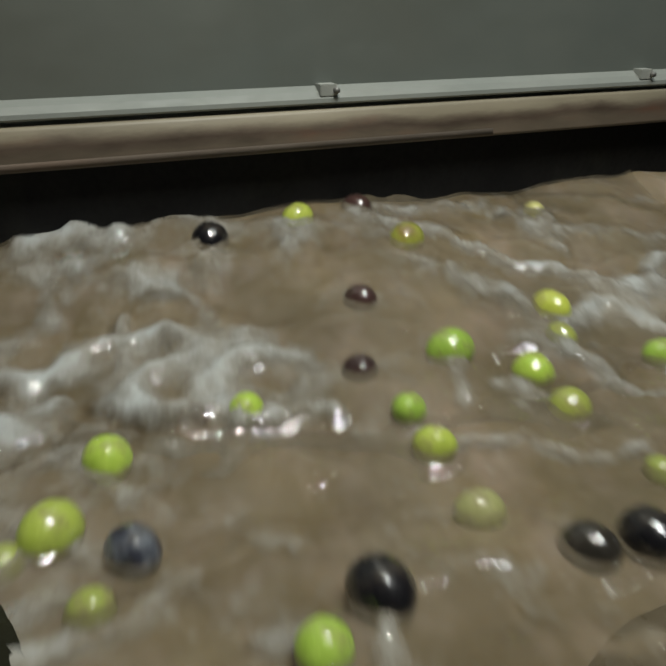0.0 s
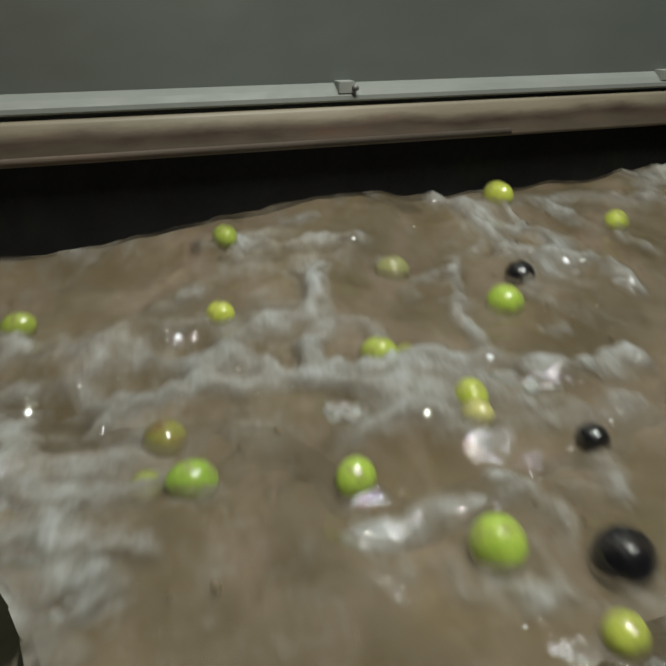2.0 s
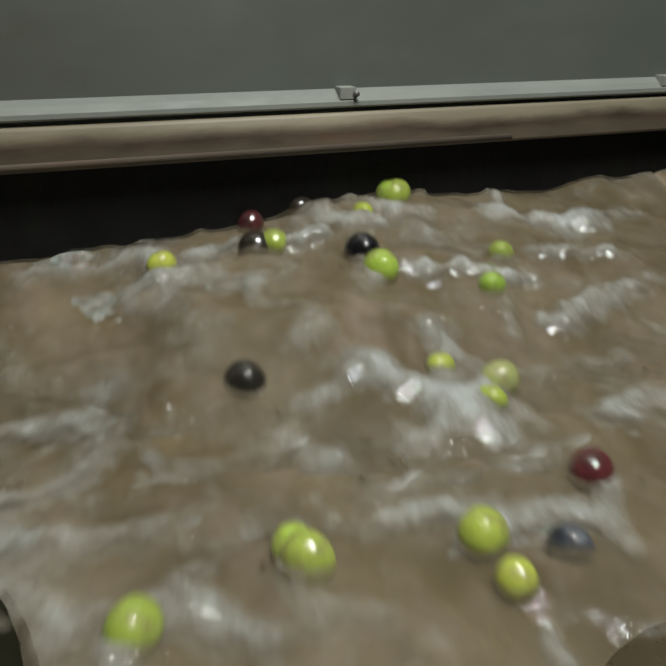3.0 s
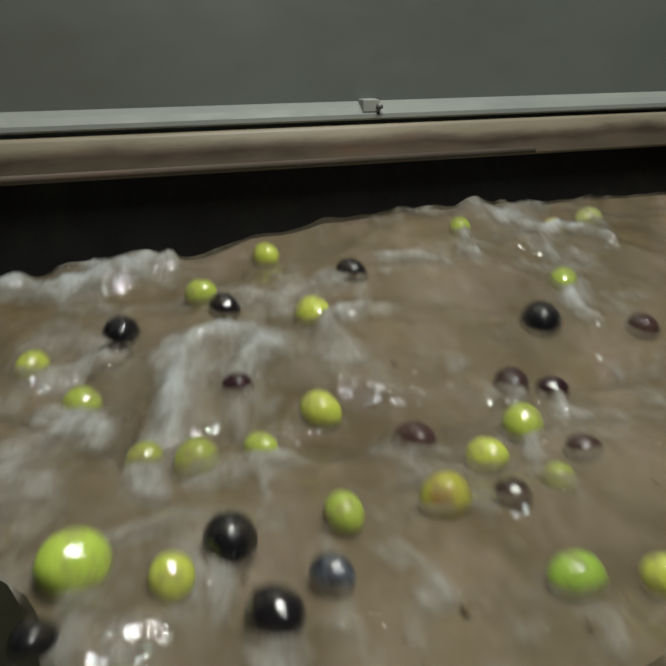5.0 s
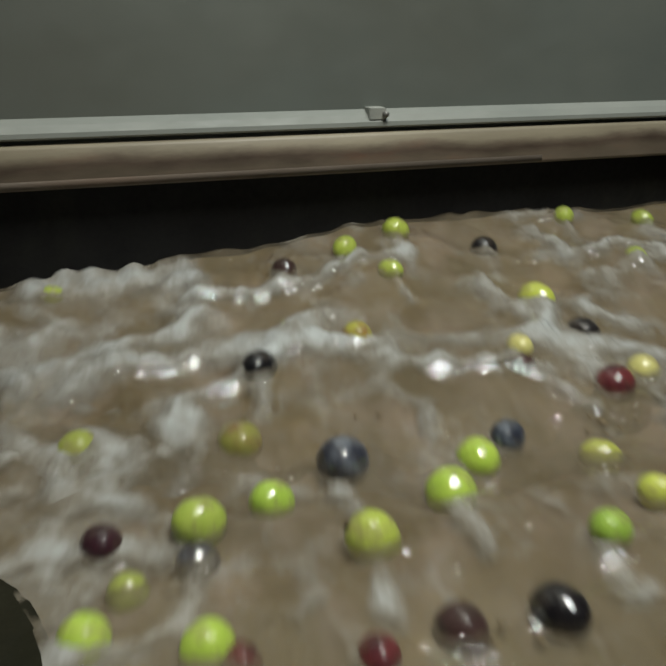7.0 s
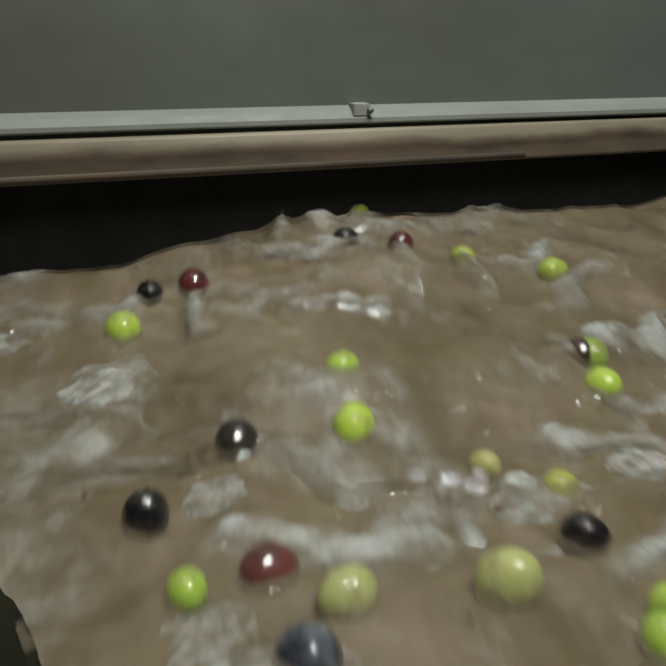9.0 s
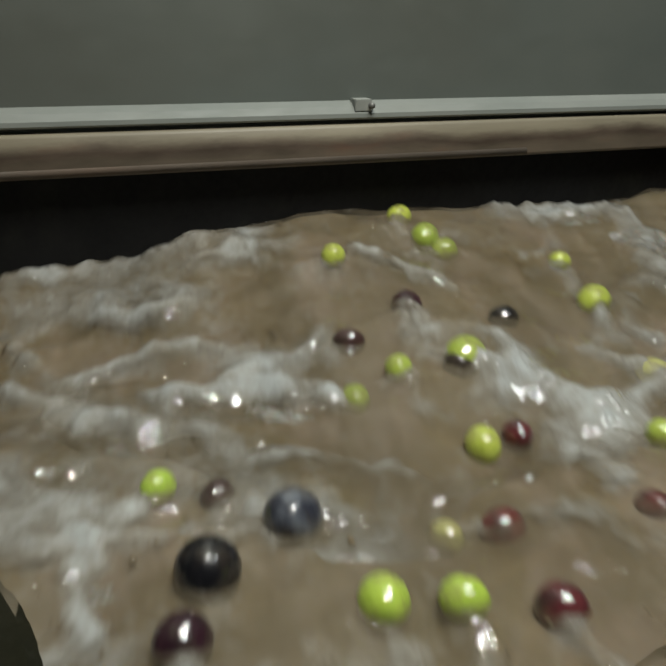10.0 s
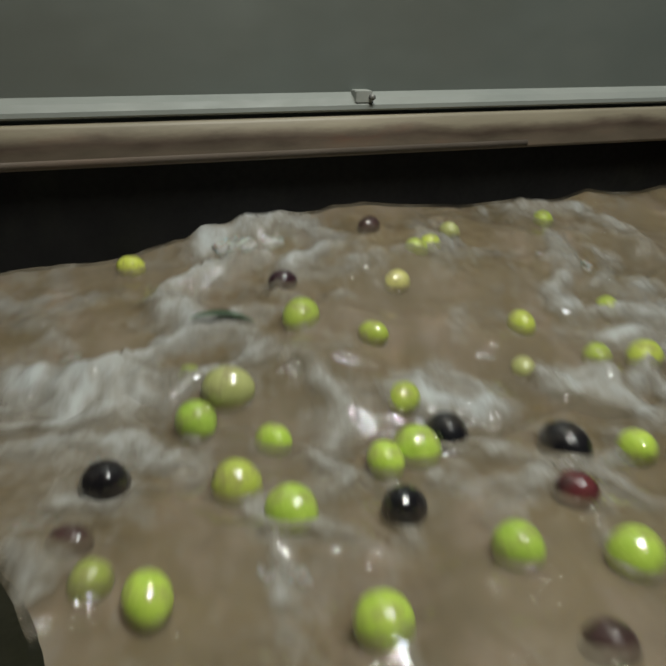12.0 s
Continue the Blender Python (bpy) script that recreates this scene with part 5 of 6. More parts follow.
shoal(12.0, "afloat", [("lime", 0.112, 0.455, 0.0151), ("pale", 0.140, 0.484, 0.0145), ("lime", 0.213, 0.512, 0.0145), ("pale", 0.093, 0.417, 0.0145), ("purple", 0.029, 0.420, 0.0145), ("lime", 0.122, 0.461, 0.0145)])
shoal(12.0, "sunk", [("purple", 0.086, 0.475, 0.0145), ("lime", -0.047, 0.213, 0.0145), ("purple", 0.111, 0.172, 0.0169), ("purple", -0.057, 0.234, 0.0145), ("red", 0.186, 0.345, 0.0145), ("lime", -0.020, 0.345, 0.0145)])
kinds = ["green"] * 3 + ["lime"] * 4 + ["pale", "black", "black", "purple", "blue", "red"]


def some(count, low, high, later=False):
    made = []
    for i in range(count):
        u, s = random.uniform(-0.06, 0.2), random.uniform(low, high)
        made.append((random.choice(kinds), u, s, random.uniform(0.015, 0.021)) + ((u + random.uniform(-0.01, 0.02), s - 0.5 * FLOW) if later else ()))
    return made


for start in (2.5, 7.5):  # the stretches of stream that follow
    for t in (0.49, 0.62, 0.75, 0.88, 1.0):
        shoal(start + t, "drifting", some(7, 0.40, 0.52, True))
    shoal(start + 0.5, "afloat", some(10, 0.19, 0.36))
    shoal(start + 1.5, "afloat", some(12, 0.27, 0.52))
    shoal(start + 1.25, "sunk", some(8, 0.22, 0.5))
    shoal(start + 0.75, "sunk", some(8, 0.22, 0.5))


for t, depth, members in SHOALS:  # thin wakes of froth below the olives
    for kind, u, s, width, *later in members:
        if depth != "sunk" and random.random() < 0.55:
            streak(t, random.uniform(0.008, 0.013), random.uniform(0.3, 0.55), (u, s - 0.008), (u + random.uniform(-0.003, 0.006), s - random.uniform(0.025, 0.05)))


def froth_field(u, q, us, qs, upper):
    """How much froth lies at u, q, and how shredded it is."""
    warp_u = 0.007 * swirl(u / 0.03, q / 0.03, 21) + 0.003 * swirl(u / 0.011, q / 0.011, 22)
    warp_q = 0.007 * swirl(u / 0.03, q / 0.03, 23) + 0.003 * swirl(u / 0.011, q / 0.011, 24)
    vein = 1 - np.abs(swirl((u + warp_u) / 0.075, (q + warp_q) / 0.05, 31 + upper))
    patch = np.clip(swirl(u / 0.13, q / 0.10, 33 + upper) * 1.4 + 0.25 - (0.6 if upper else 2.0) * (u - 0.03), 0, 1)
    foam = (0.74 if upper else 0.50) * np.clip((vein - 0.70) / 0.3, 0, 1) * patch + (0.26 if upper else 0.16) * np.clip(swirl(u / 0.06, q / 0.045, 36 + upper) + 0.2 - u, 0, 1)
    if not upper:  # white water along the guide plate
        foam = foam + 0.20 * np.clip((-0.012 - u) / 0.05, 0, 1) * np.clip(0.55 + 1.1 * swirl(u / 0.06, q / 0.08, 44), 0, 1)
    shred = 0.5 + 0.5 * swirl(u / 0.012, q / 0.017, 41)
    for t, width, strength, points in STREAKS:
        mean = sum(p[1] for p in points) / len(points)
        if (mean > JUMP + 0.02 and not upper) or (mean < JUMP - 0.02 and upper):
            continue
        along = [p[1] + FLOW * t for p in points]
        i0, i1 = np.searchsorted(qs, (min(along) - 2.5 * width, max(along) + 2.5 * width))
        if i0 >= i1:
            continue
        a, b = u[i0:i1] + warp_u[i0:i1], q[i0:i1] + warp_q[i0:i1]
        near = np.full(a.shape, 9.0)
        for (x0, y0), (x1, y1) in zip(points, points[1:]):
            y0, y1 = y0 + FLOW * t, y1 + FLOW * t
            k = np.clip(((a - x0) * (x1 - x0) + (b - y0) * (y1 - y0)) / max(1e-9, (x1 - x0) ** 2 + (y1 - y0) ** 2), 0, 1)
            near = np.minimum(near, np.hypot(a - x0 - k * (x1 - x0), b - y0 - k * (y1 - y0)))
        edge = np.clip(1.25 - near / (0.62 * width), 0, 1)
        foam[i0:i1] = np.maximum(foam[i0:i1], 0.88 * strength * np.clip(edge * (0.55 + 0.75 * shred[i0:i1]), 0, 1))
    return foam, shred


def collars(u, q, us, qs):
    """How far the water climbs at the olives that it carries."""
    rise = np.zeros(u.shape)
    for t, depth, members in SHOALS:
        for kind, cu, s, width, *later in members:
            cq = s + FLOW * t
            i0, i1 = np.searchsorted(qs, (cq - 0.03, cq + 0.03))
            j0, j1 = np.searchsorted(us, (cu - 0.03, cu + 0.03))
            if i0 < i1 and j0 < j1:
                d = np.hypot(u[i0:i1, j0:j1] - cu, q[i0:i1, j0:j1] - cq + 0.005)
                rise[i0:i1, j0:j1] = np.maximum(rise[i0:i1, j0:j1], np.exp(-(d / (0.62 * width)) ** 2))
    return rise


def grid_mesh(name, u, q, z, foam, material):
    m, n = u.shape
    mesh = bpy.data.meshes.new(name)
    mesh.vertices.add(n * m)
    mesh.vertices.foreach_set("co", np.stack([u, q, z], -1).ravel().astype(np.float32))
    corner = (np.arange(m - 1)[:, None] * n + np.arange(n - 1)[None, :]).ravel()
    quads = np.stack([corner, corner + 1, corner + n + 1, corner + n], -1)
    mesh.loops.add(quads.size)
    mesh.loops.foreach_set("vertex_index", quads.ravel().astype(np.int32))
    mesh.polygons.add(len(quads))
    mesh.polygons.foreach_set("loop_start", np.arange(0, quads.size, 4, dtype=np.int32))
    layer = mesh.attributes.new("foam", "FLOAT", "POINT")
    layer.data.foreach_set("value", foam.ravel().astype(np.float32))
    mesh.update(calc_edges=True)
    mesh.materials.append(material)
    mesh.shade_smooth()
    return new(name, mesh)


DEPTH = {True: 0.0020, False: 0.0034}  # of the clear skin over the mud, upper and lower sheet


def water_sheet(name, upper):
    """A long rippled sheet of muddy water with froth on it, under a clear rippled skin."""
    low, high = (0.20 if upper else -0.25), (0.70 if upper else 0.47) + FLOW * 12

    def sheet(label, left, right, step, material, skin):
        us, qs = np.arange(left, right, step), np.arange(low, high, step)
        u, q = np.meshgrid(us, qs)
        foam, shred = froth_field(u, q, us, qs, upper)
        z = swell(u, q, upper) + (0.008 if upper else 0.0028) * foam * (0.6 + 0.8 * shred) + ((q - JUMP) * SLOPE if upper else 0)
        if skin:
            rough = np.clip(0.55 + 0.9 * swirl(u / 0.08, q / 0.06, 91), 0.12, 1.3) + (0 if upper else np.clip(-8 * u, 0, 0.7))
            z = z + DEPTH[upper] + rough * (0.0011 * swirl(u / 0.014, q / 0.011, 92) + 0.0006 * swirl(u / 0.0075, q / 0.0065, 93))
            z = z + 0.0032 * collars(u, q, us, qs)
        return grid_mesh(label, u, q, z, foam, material)
    ob = sheet(name, -0.24, 0.37, 0.0042, WATER, False)
    top = sheet("water_skin", -0.17, 0.33, 0.0030, SKIN_OF_WATER, True)
    top.parent = ob
    top["label"] = "clear rippled water skin with glints and froth"
    ball = bmesh.new()
    bmesh.ops.create_icosphere(ball, subdivisions=1, radius=1)
    shape, tris = [v.co.copy() for v in ball.verts], [[v.index for v in f.verts] for f in ball.faces]
    ball.free()
    verts, faces = [], []
    for i in range(140 if upper else 320):  # clusters of wet beads, added so that the lamp glints on them
        cu, cq = random.uniform(-0.14, 0.28), random.uniform(low, high)
        for j in range(random.choice((1, 1, 1, 2, 3, 6))):
            bu, bq, r = cu + random.gauss(0, 0.008), cq + random.gauss(0, 0.006), random.uniform(0.0008, 0.0020)
            bz = float(swell(bu, bq, upper)) + DEPTH[upper] + ((bq - JUMP) * SLOPE if upper else 0)
            m = pose(bu, bq, bz, random.uniform(-25, 25), random.uniform(-25, 25), random.uniform(0, 90)) @ Matrix.Diagonal((r, r * random.uniform(0.7, 1.7), r * 0.5, 1))
            faces += [[k + len(verts) for k in f] for f in tris]
            verts += [m @ v for v in shape]
    beads = bpy.data.meshes.new("glint_beads")
    beads.from_pydata(verts, [], faces)
    beads.materials.append(BEAD)
    beads.shade_smooth()
    glint_beads = new("glint_beads", beads)
    glint_beads.parent = ob
    tagged(glint_beads, "wet brown beads added to catch glints", kind="stuff")
    return tagged(ob, "muddy brown wash water with pale froth, flowing", "water", kind="structure")


upper_water = water_sheet("water_upper", True)
lower_water = water_sheet("water_lower", False)

# ---- the flume that carries the water, the guide plate and the lip beside it ----
flume = tagged(new("flume"), "long steel flume that feeds and drains the wash water", "flume", kind="structure")
flume.matrix_world = place(0, 0, 0)
for u in (-0.34, 0.40):
    part("side_plate", prism([(-6.5, -1.38), (7.0, -1.38), (7.0, 1.5), (0.62, 0.03), (0.30, -0.05), (-6.5, -0.05)], "x", u, u + 0.01), STEEL, flume, smooth=False)
part("bed", prism([(-6.5, -1.36), (7.0, -0.9), (7.0, -0.92), (-6.5, -1.38)], "x", -0.33, 0.40), STEEL, flume, smooth=False)

guide = part("guide_plate", prism([(-0.30, 0.28), (-0.057, 0.264), (-0.041, 0.253), (-0.028, 0.240), (-0.018, 0.226), (-0.013, 0.210), (-0.010, 0.194), (-0.007, 0.150), (-0.02, 0.02), (-0.30, 0.0)], "z", -0.12, 0.0080, 0.004), GUIDE)
tagged(guide, "dark wet guide plate at the edge of the stream", "guide plate")
lip = part("outlet_lip", prism([(0.110, 0.108), (0.132, 0.126), (0.147, 0.133), (0.162, 0.137), (0.185, 0.138), (0.38, 0.137), (0.38, 0.02), (0.110, 0.02)], "z", -0.10, 0.0015, 0.001), MUD_STEEL)
tagged(lip, "mud-brown steel lip under the stream's edge", "outlet lip")


# ---- olives and leaves ----
def olive_mesh(length, tip, material):
    """An olive of unit width: an egg with a blunt stem end and a small tip."""
    bm = bmesh.new()
    bmesh.ops.create_uvsphere(bm, u_segments=20, v_segments=14, radius=0.5)
    for v in bm.verts:
        z = v.co.z * 2
        r = 1 - 0.05 * z - 0.02 * z * z
        v.co.x, v.co.y, v.co.z = v.co.x * r, v.co.y * r, length * (v.co.z + (tip * 0.012 if z > 0.97 else 0) + (0.03 if z < -0.97 else 0))
    mesh = bpy.data.meshes.new("olive")
    bm.to_mesh(mesh)
    bm.free()
    mesh.materials.append(material)
    mesh.shade_smooth()
    return mesh


def scar_mesh(length):
    bm = bmesh.new()
    bmesh.ops.create_cone(bm, cap_ends=True, segments=8, radius1=0.085, radius2=0.05, depth=0.05, matrix=Matrix.Translation((0, 0, -0.475 * length)))
    mesh = bpy.data.meshes.new("stem_scar")
    bm.to_mesh(mesh)
    bm.free()
    mesh.materials.append(TWIG)
    return mesh


SHAPES = ((1.13, 1), (1.21, 0.5), (1.06, 1.2))
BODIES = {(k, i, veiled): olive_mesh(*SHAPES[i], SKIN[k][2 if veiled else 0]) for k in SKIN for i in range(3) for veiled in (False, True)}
SCARS = [scar_mesh(s[0]) for s in SHAPES]


def passage(stops, lift, tilt, spin, lead=0.48, first=True, last=True):
    """Rows that carry a thing with the stream past its stops (t, u, s); it bobs up there, and the mud hides it before and after."""
    (t0, u0, s0), (t1, u1, s1) = stops[0], stops[-1]
    marks = [(t0 - lead, 1), (t0 - 0.85 * lead, 0.55), (t0 - 0.66 * lead, 0.06), (t0 - 0.33 * lead, 0), (t0, 0)]
    if t1 > t0:
        marks += [(t0 + 0.1, 0), (t0 + 0.2, 0), (t0 + 0.3, 0), (t0 + 0.4, 0), (t1, 0)]
    marks += [(t1 + 0.16, 0), (t1 + 0.32, 0.06), (t1 + 0.41, 0.55), (t1 + 0.48, 1)]
    if not first:
        marks.insert(0, (t0 - lead - 0.15, 4))
    elif marks[0][0] > 0.04:
        marks.insert(0, (0.0, 1))
    if not last:
        marks.append((t1 + 0.63, 4))
    elif marks[-1][0] < 11.96:
        marks.append((12.0, 1))
    rows = []
    for when, sink in marks:
        if -0.001 <= when <= 12.001:
            k = min(1, max(0, (when - t0) / (t1 - t0))) if t1 > t0 else 0
            u = u0 + (u1 - u0) * k
            s = s0 - FLOW * (when - t0) if when <= t0 else s1 - FLOW * (when - t1) if when >= t1 else s0 + (s1 - s0) * k
            turn = spin * max(-0.46, min(0.46 + t1 - t0, when - t0)) * (0.3 if sink == 4 else 1)
            rows.append((when, place(u, s, level(u, s, when) + lift - 0.034 * sink) @ tilt @ pose(0, 0, 0, turn)))
    return rows


class Swimmer:
    """One olive and its passages; the tank's return carries it back under the mud between them."""

    def __init__(self, kind, veiled, width):
        self.kind, self.veiled, self.width = kind, veiled, width
        self.trips = []

    def free(self, t):
        return self.trips[-1][-1][0] + 1.9 < t

    def build(self):
        i = random.randrange(3)
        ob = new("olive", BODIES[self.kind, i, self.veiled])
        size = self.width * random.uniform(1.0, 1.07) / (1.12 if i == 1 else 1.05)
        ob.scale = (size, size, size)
        words = " olive half sunk, the water's murk mixed into its colour" if self.veiled else " wet olive floating in muddy wash water"
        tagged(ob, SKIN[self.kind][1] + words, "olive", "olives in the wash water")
        scar = new("stem_scar", SCARS[i])
        scar.parent = ob
        tilt = pose(0, 0, 0, 0, 0, max(-90, min(90, random.gauss(0, 38)))) @ pose(0, 0, 0, random.uniform(60, 115), random.uniform(-30, 30), 0)
        spin = random.uniform(-110, 110)
        rows = []
        for n, stops in enumerate(self.trips):
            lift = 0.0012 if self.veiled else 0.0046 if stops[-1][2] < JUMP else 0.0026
            rows += passage(stops, lift, tilt, spin, 0.48, n == 0, n == len(self.trips) - 1)
        walk(ob, rows)


def swimmers():
    """Give each place in the tables to an olive of that skin and size that is free by then."""
    pool = []
    for t, depth, members in sorted(SHOALS, key=lambda row: row[0]):
        for kind, u, s, width, *later in members:
            stops = [(t, u, s)] + ([(t + 0.5, *later)] if later else [])
            fit = [w for w in pool if w.kind == kind and w.veiled == (depth == "sunk") and abs(w.width / width - 1) < 0.09 and w.free(t)]
            if fit:
                one = min(fit, key=lambda w: abs(w.width - width))
            else:
                one = Swimmer(kind, depth == "sunk", width)
                pool.append(one)
            one.trips.append(stops)
    return pool


def olive_leaf(t, look_name, u, s, length, angle, lead=0.2):
    """A slim olive leaf, slightly folded and arched, with a raised midrib."""
    skin, words = LEAF_SKIN[look_name]
    bm = bmesh.new()
    rows, wide = 14, 0.066
    grid = []
    for i in range(rows + 1):
        k = i / rows
        half = wide * max(0.02, math.sin(math.pi * k ** 0.85)) ** 0.8
        arch = 0.05 * math.sin(math.pi * k)
        grid.append([bm.verts.new((k - 0.5, half * j / 2 + 0.07 * math.sin(math.pi * k), arch + 0.06 * abs(j) / 2 * half / wide)) for j in (-2, -1, 0, 1, 2)])
    for a, b in zip(grid, grid[1:]):
        for j in range(4):
            bm.faces.new((a[j], b[j], b[j + 1], a[j + 1]))
    bmesh.ops.solidify(bm, geom=bm.faces[:], thickness=0.008)
    leaf = part("olive_leaf", bm, skin)
    leaf.scale = (length, length, length)
    tagged(leaf, words + " olive leaf drifting on muddy water", "leaf", "leaves in the wash water")
    bm = bmesh.new()
    rings = []
    for i in range(13):  # a thin rib along the leaf's bow
        k = i / 12
        r = 0.010 - 0.007 * k
        x, y, z = k - 0.5, 0.07 * math.sin(math.pi * k), 0.05 * math.sin(math.pi * k) + 0.002
        rings.append([bm.verts.new((x, y - r, z)), bm.verts.new((x, y, z + r)), bm.verts.new((x, y + r, z)), bm.verts.new((x, y, z - r))])
    for a, b in zip(rings, rings[1:]):
        for j in range(4):
            bm.faces.new((a[j], b[j], b[(j + 1) % 4], a[(j + 1) % 4]))
    bm.faces.new(rings[0])
    bm.faces.new(rings[-1][::-1])
    bmesh.ops.recalc_face_normals(bm, faces=bm.faces[:])
    part("midrib", bm, LEAF_SKIN["sil"][0], leaf)
    walk(leaf, passage([(t, u, s)], 0.0062, pose(0, 0, 0, 6, 4, angle), 40, lead))


def clump_mesh(seed):
    """A low heap of froth of unit width, ragged at its rim and lumpy on top."""
    n = 34
    x, y = np.meshgrid(np.linspace(-0.62, 0.62, n), np.linspace(-0.62, 0.62, n))
    r = np.hypot(x, y) + 0.13 * swirl(x * 3, y * 3, 50 + seed) + 0.06 * swirl(x * 8, y * 8, 60 + seed)
    dome = np.clip(1 - r / 0.5, -0.35, 1)
    z = np.where(dome > 0, 0.30 * np.abs(dome) ** 0.8, 1.3 * dome) + np.where(dome > 0, 0.07 * swirl(x * 5, y * 5, 70 + seed) + 0.02 * swirl(x * 12, y * 12, 80 + seed), 0) - 0.03
    verts = np.stack([x, y, z], -1).reshape(-1, 3).tolist()
    faces = [(i * n + j, i * n + j + 1, (i + 1) * n + j + 1, (i + 1) * n + j) for i in range(n - 1) for j in range(n - 1)
             if max(dome[i, j], dome[i + 1, j], dome[i, j + 1], dome[i + 1, j + 1]) > -0.3]
    mesh = bpy.data.meshes.new("froth_clump")
    mesh.from_pydata(verts, [], faces)
    mesh.materials.append(FROTH)
    mesh.shade_smooth()
    return mesh


CLUMPS = [clump_mesh(k) for k in range(5)]


def froth(t, members):
    for u, s, width in members:
        ob = new("froth_clump", random.choice(CLUMPS))
        ob.scale = (width, width * random.uniform(0.6, 0.8), width * random.uniform(0.18, 0.30))
        tagged(ob, "grey-white clump of froth on the muddy stream", "froth", "froth clumps on the stream")
        walk(ob, passage([(t, u, s)], 0.0, pose(0, 0, 0, 11 if s > JUMP else 0) @ pose(0, 0, 0, 0, 0, random.uniform(-35, 35)), 0.0))


def motions():
    """All that moves: the two sheets of water, the olives and the leaves."""
    walk(upper_water, [(t, place(0, -FLOW * t, -FLOW * t * SLOPE)) for t in range(13)])
    walk(lower_water, [(t, place(0, -FLOW * t, 0)) for t in range(13)])
    for one in swimmers():
        one.build()
    froth(0.0, [(-0.094, 0.450, 0.047), (-0.066, 0.457, 0.046), (-0.048, 0.460, 0.030), (-0.085, 0.449, 0.048), (-0.063, 0.208, 0.020), (-0.039, 0.357, 0.022), (0.023, 0.302, 0.027)])
    froth(0.5, [(-0.073, 0.382, 0.047), (-0.034, 0.355, 0.048), (0.003, 0.333, 0.035), (0.018, 0.456, 0.037), (-0.084, 0.358, 0.036), (-0.065, 0.226, 0.024), (0.181, 0.504, 0.040), (-0.020, 0.313, 0.022)])
    froth(1.0, [(-0.088, 0.435, 0.056), (-0.056, 0.458, 0.057), (-0.019, 0.468, 0.045), (-0.068, 0.306, 0.045), (-0.038, 0.297, 0.035), (-0.062, 0.259, 0.037), (-0.063, 0.228, 0.031), (-0.057, 0.197, 0.026), (0.162, 0.490, 0.044)])
    froth(1.5, [(-0.104, 0.447, 0.052), (-0.081, 0.453, 0.043), (-0.028, 0.394, 0.042), (0.008, 0.418, 0.039), (-0.047, 0.333, 0.035), (0.195, 0.463, 0.035), (-0.072, 0.229, 0.019), (-0.065, 0.201, 0.016)])
    froth(2.0, [(-0.076, 0.273, 0.036), (-0.062, 0.235, 0.032), (-0.046, 0.209, 0.026), (-0.064, 0.196, 0.025), (0.143, 0.317, 0.036), (0.207, 0.432, 0.038), (0.047, 0.354, 0.023), (0.058, 0.301, 0.028)])
    froth(2.5, [(-0.046, 0.462, 0.030), (-0.016, 0.465, 0.038), (-0.092, 0.326, 0.036), (-0.081, 0.276, 0.033), (-0.056, 0.209, 0.032), (-0.015, 0.267, 0.033), (-0.046, 0.190, 0.025), (-0.021, 0.418, 0.037), (0.189, 0.456, 0.042)])
    froth(4.5, [(-0.117, 0.444, 0.035), (0.053, 0.460, 0.033), (-0.050, 0.460, 0.027), (0.017, 0.332, 0.023), (0.183, 0.308, 0.024)])
    froth(5.0, [(-0.057, 0.459, 0.037), (-0.101, 0.441, 0.055), (0.104, 0.442, 0.037), (-0.082, 0.323, 0.037), (-0.038, 0.273, 0.023), (-0.037, 0.194, 0.023), (0.175, 0.478, 0.032)])
    froth(5.5, [(-0.088, 0.451, 0.036), (-0.120, 0.443, 0.041), (0.244, 0.473, 0.036), (0.023, 0.314, 0.028), (0.047, 0.322, 0.025)])
    froth(6.0, [(0.004, 0.474, 0.024), (-0.103, 0.417, 0.057), (-0.072, 0.369, 0.046), (0.123, 0.320, 0.034), (-0.065, 0.222, 0.021), (0.039, 0.444, 0.030)])
    froth(6.5, [(-0.124, 0.440, 0.050), (-0.106, 0.447, 0.041), (-0.100, 0.344, 0.043), (-0.067, 0.317, 0.033), (0.015, 0.424, 0.031), (0.022, 0.352, 0.027), (0.088, 0.279, 0.033), (-0.043, 0.309, 0.033), (-0.047, 0.199, 0.023)])
    froth(7.0, [(-0.091, 0.450, 0.056), (-0.053, 0.454, 0.054), (-0.108, 0.353, 0.038), (-0.078, 0.294, 0.038), (-0.055, 0.269, 0.028), (-0.012, 0.341, 0.026), (0.194, 0.487, 0.033), (-0.074, 0.236, 0.018)])
    froth(7.5, [(-0.063, 0.457, 0.052), (0.063, 0.476, 0.044), (0.239, 0.515, 0.058), (-0.100, 0.351, 0.044), (-0.082, 0.307, 0.039), (0.003, 0.365, 0.046), (0.126, 0.349, 0.038), (-0.041, 0.227, 0.021), (-0.021, 0.196, 0.019), (-0.069, 0.274, 0.030)])
    froth(9.5, [(-0.004, 0.472, 0.048), (-0.095, 0.347, 0.035), (-0.052, 0.292, 0.038), (-0.034, 0.264, 0.032), (0.068, 0.324, 0.043), (0.107, 0.326, 0.034), (0.145, 0.306, 0.033), (-0.059, 0.206, 0.016)])
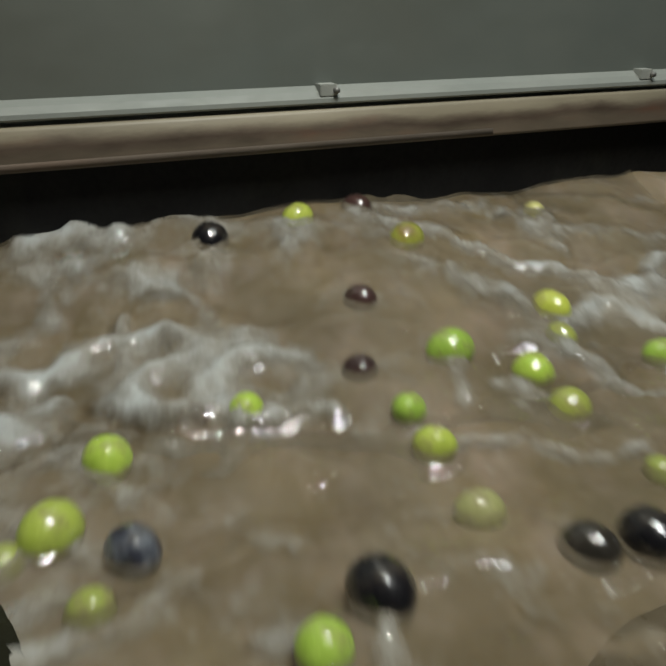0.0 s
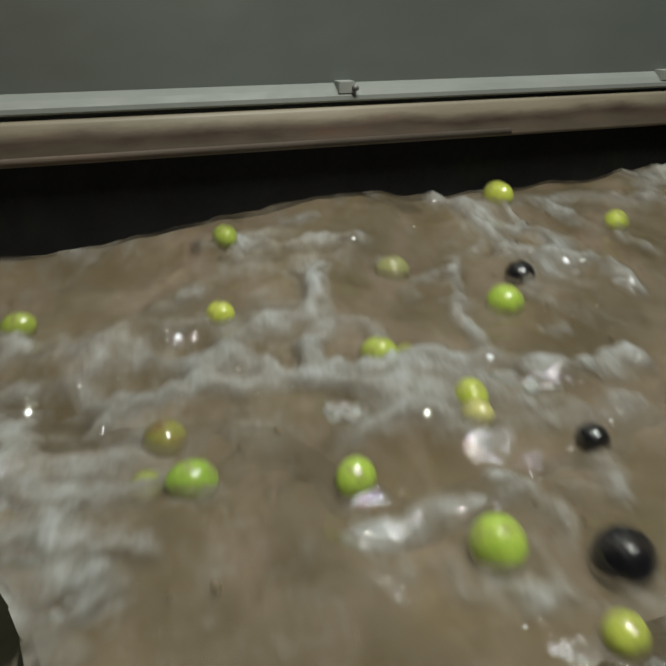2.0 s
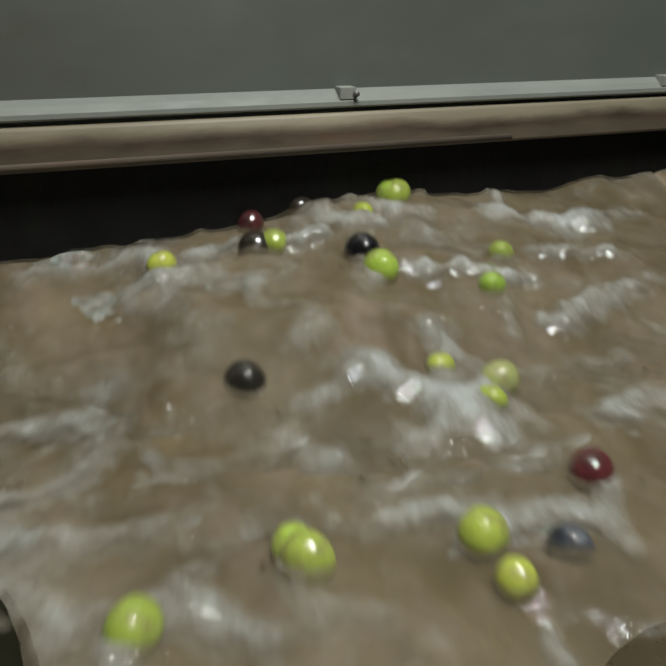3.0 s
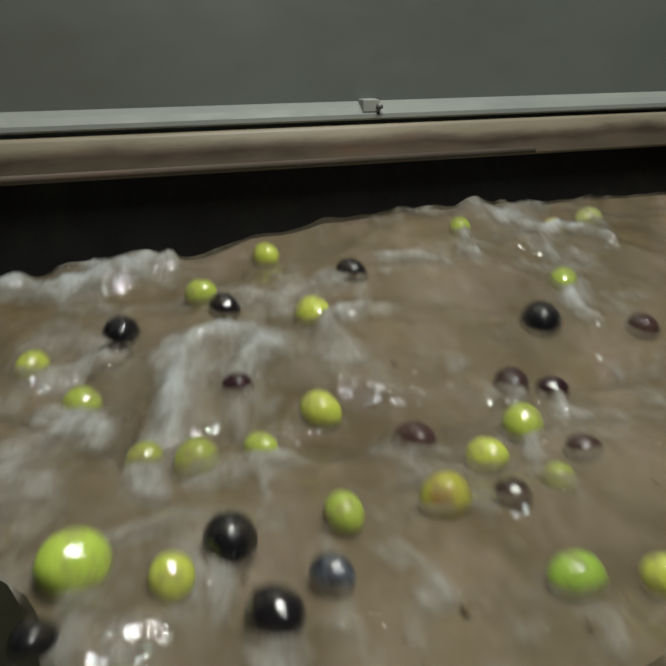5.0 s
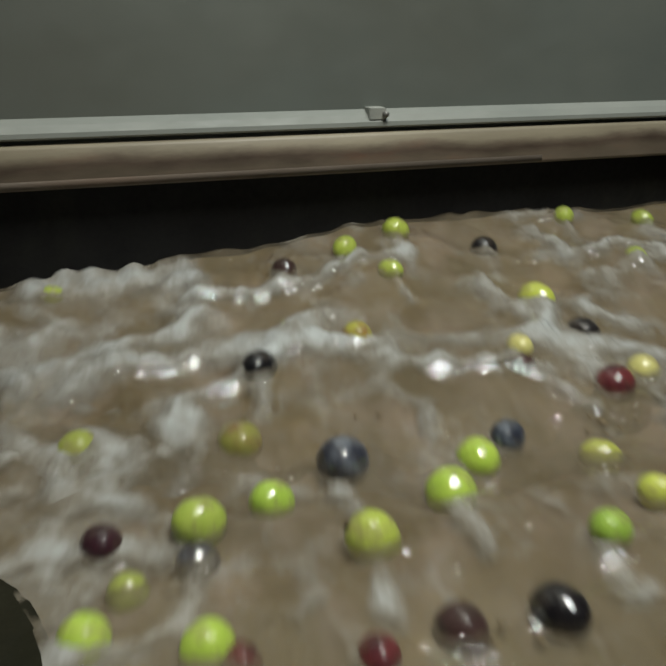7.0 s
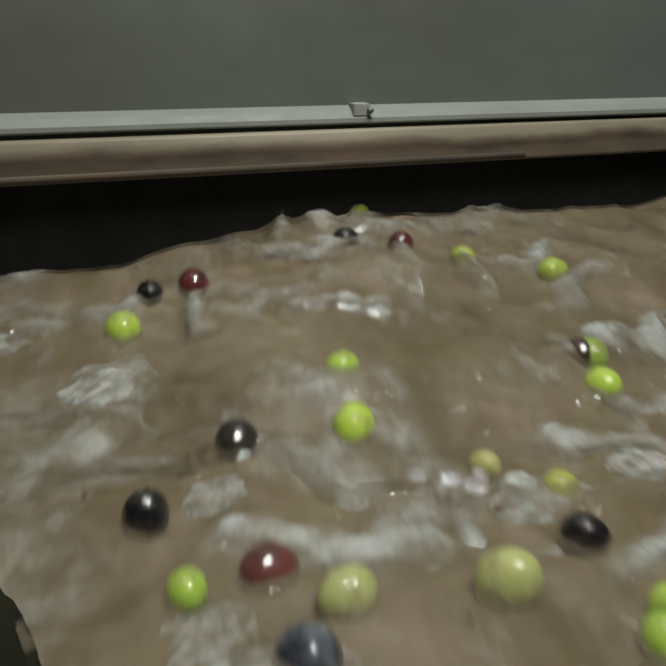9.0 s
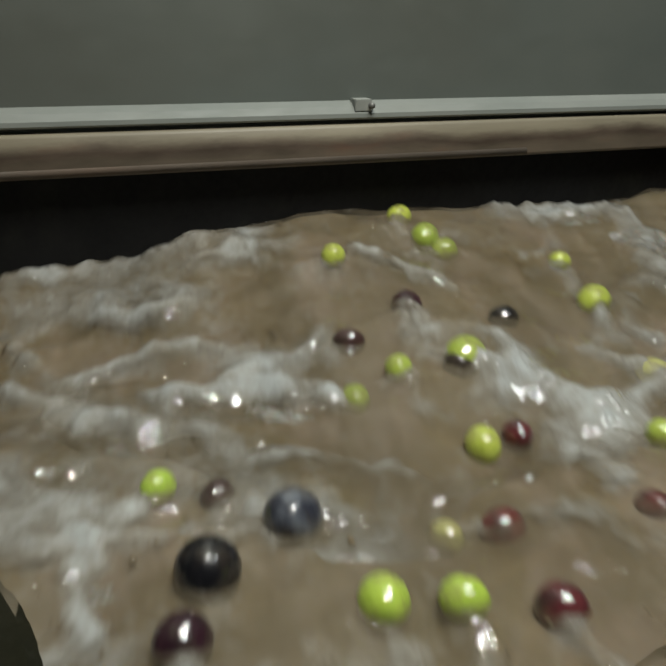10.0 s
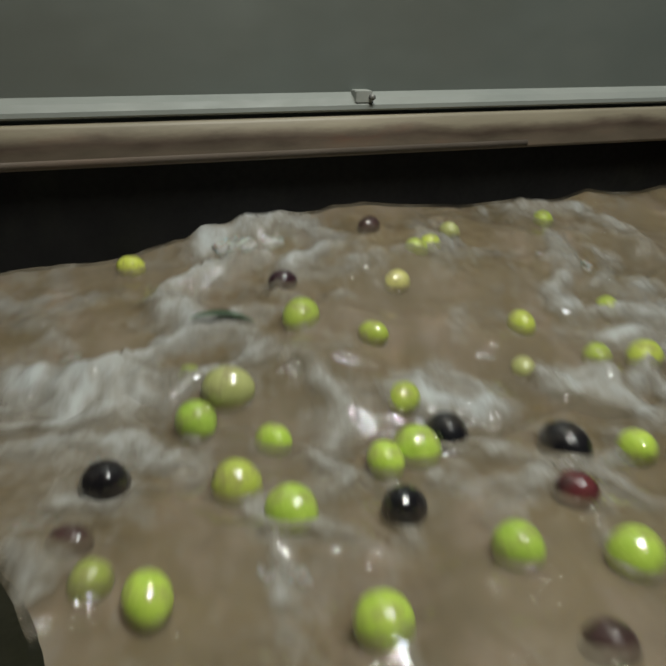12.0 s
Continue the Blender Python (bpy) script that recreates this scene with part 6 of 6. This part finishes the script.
    froth(10.0, [(0.269, 0.500, 0.066), (0.238, 0.521, 0.059), (-0.011, 0.333, 0.043), (0.025, 0.324, 0.035), (-0.075, 0.326, 0.049), (-0.045, 0.308, 0.040), (-0.069, 0.267, 0.039), (-0.048, 0.251, 0.031), (-0.049, 0.216, 0.023), (0.160, 0.296, 0.027)])
    froth(10.5, [(-0.081, 0.453, 0.056), (-0.052, 0.460, 0.047), (-0.087, 0.339, 0.050), (-0.065, 0.317, 0.037), (0.197, 0.493, 0.042), (0.040, 0.256, 0.033), (0.063, 0.243, 0.031), (-0.075, 0.290, 0.041), (-0.047, 0.253, 0.030), (-0.037, 0.205, 0.023)])
    froth(11.0, [(-0.047, 0.394, 0.044), (-0.037, 0.450, 0.039), (0.257, 0.537, 0.052), (-0.028, 0.331, 0.033), (0.067, 0.288, 0.030), (-0.077, 0.301, 0.042), (-0.051, 0.268, 0.037), (-0.042, 0.239, 0.030)])
    froth(11.5, [(-0.098, 0.382, 0.042), (-0.073, 0.427, 0.044), (0.114, 0.424, 0.029), (0.101, 0.328, 0.044), (0.137, 0.325, 0.034), (-0.079, 0.326, 0.047), (-0.044, 0.305, 0.036), (-0.062, 0.233, 0.034), (-0.047, 0.223, 0.026), (-0.062, 0.203, 0.020)])
    froth(12.0, [(0.018, 0.475, 0.051), (-0.010, 0.470, 0.041), (-0.082, 0.347, 0.057), (-0.051, 0.332, 0.046), (0.171, 0.336, 0.040), (0.182, 0.317, 0.032), (-0.061, 0.295, 0.046), (-0.062, 0.255, 0.037), (0.205, 0.452, 0.029), (0.016, 0.218, 0.019)])
    for t in (3.0, 3.4, 3.8, 8.0, 8.4, 8.8):
        froth(t, [(random.uniform(-0.12, 0.0) if i % 3 else random.uniform(0.0, 0.22), random.uniform(0.22, 0.5), random.uniform(0.03, 0.055)) for i in range(8)])
    for row in [
        (5.5, "sil", 0.086, 0.207, 0.076, -103),
        (6.5, "grn", 0.168, 0.324, 0.039, 9),
        (6.6, "sil", 0.120, 0.353, 0.058, -76, 0.12),
        (6.6, "grn", 0.171, 0.308, 0.050, -66, 0.12),
        (6.5, "drk", 0.192, 0.334, 0.045, 24, 0.12),
        (6.6, "sil", 0.142, 0.297, 0.032, -68, 0.12),
        (6.6, "sil", 0.160, 0.290, 0.026, -39, 0.12),
        (6.7, "sil", 0.141, 0.242, 0.093, -110, 0.15),
        (10.5, "drk", -0.023, 0.409, 0.022, 17),
        (12.0, "grn", -0.004, 0.379, 0.034, -1),
    ]:
        olive_leaf(*row)


motions()
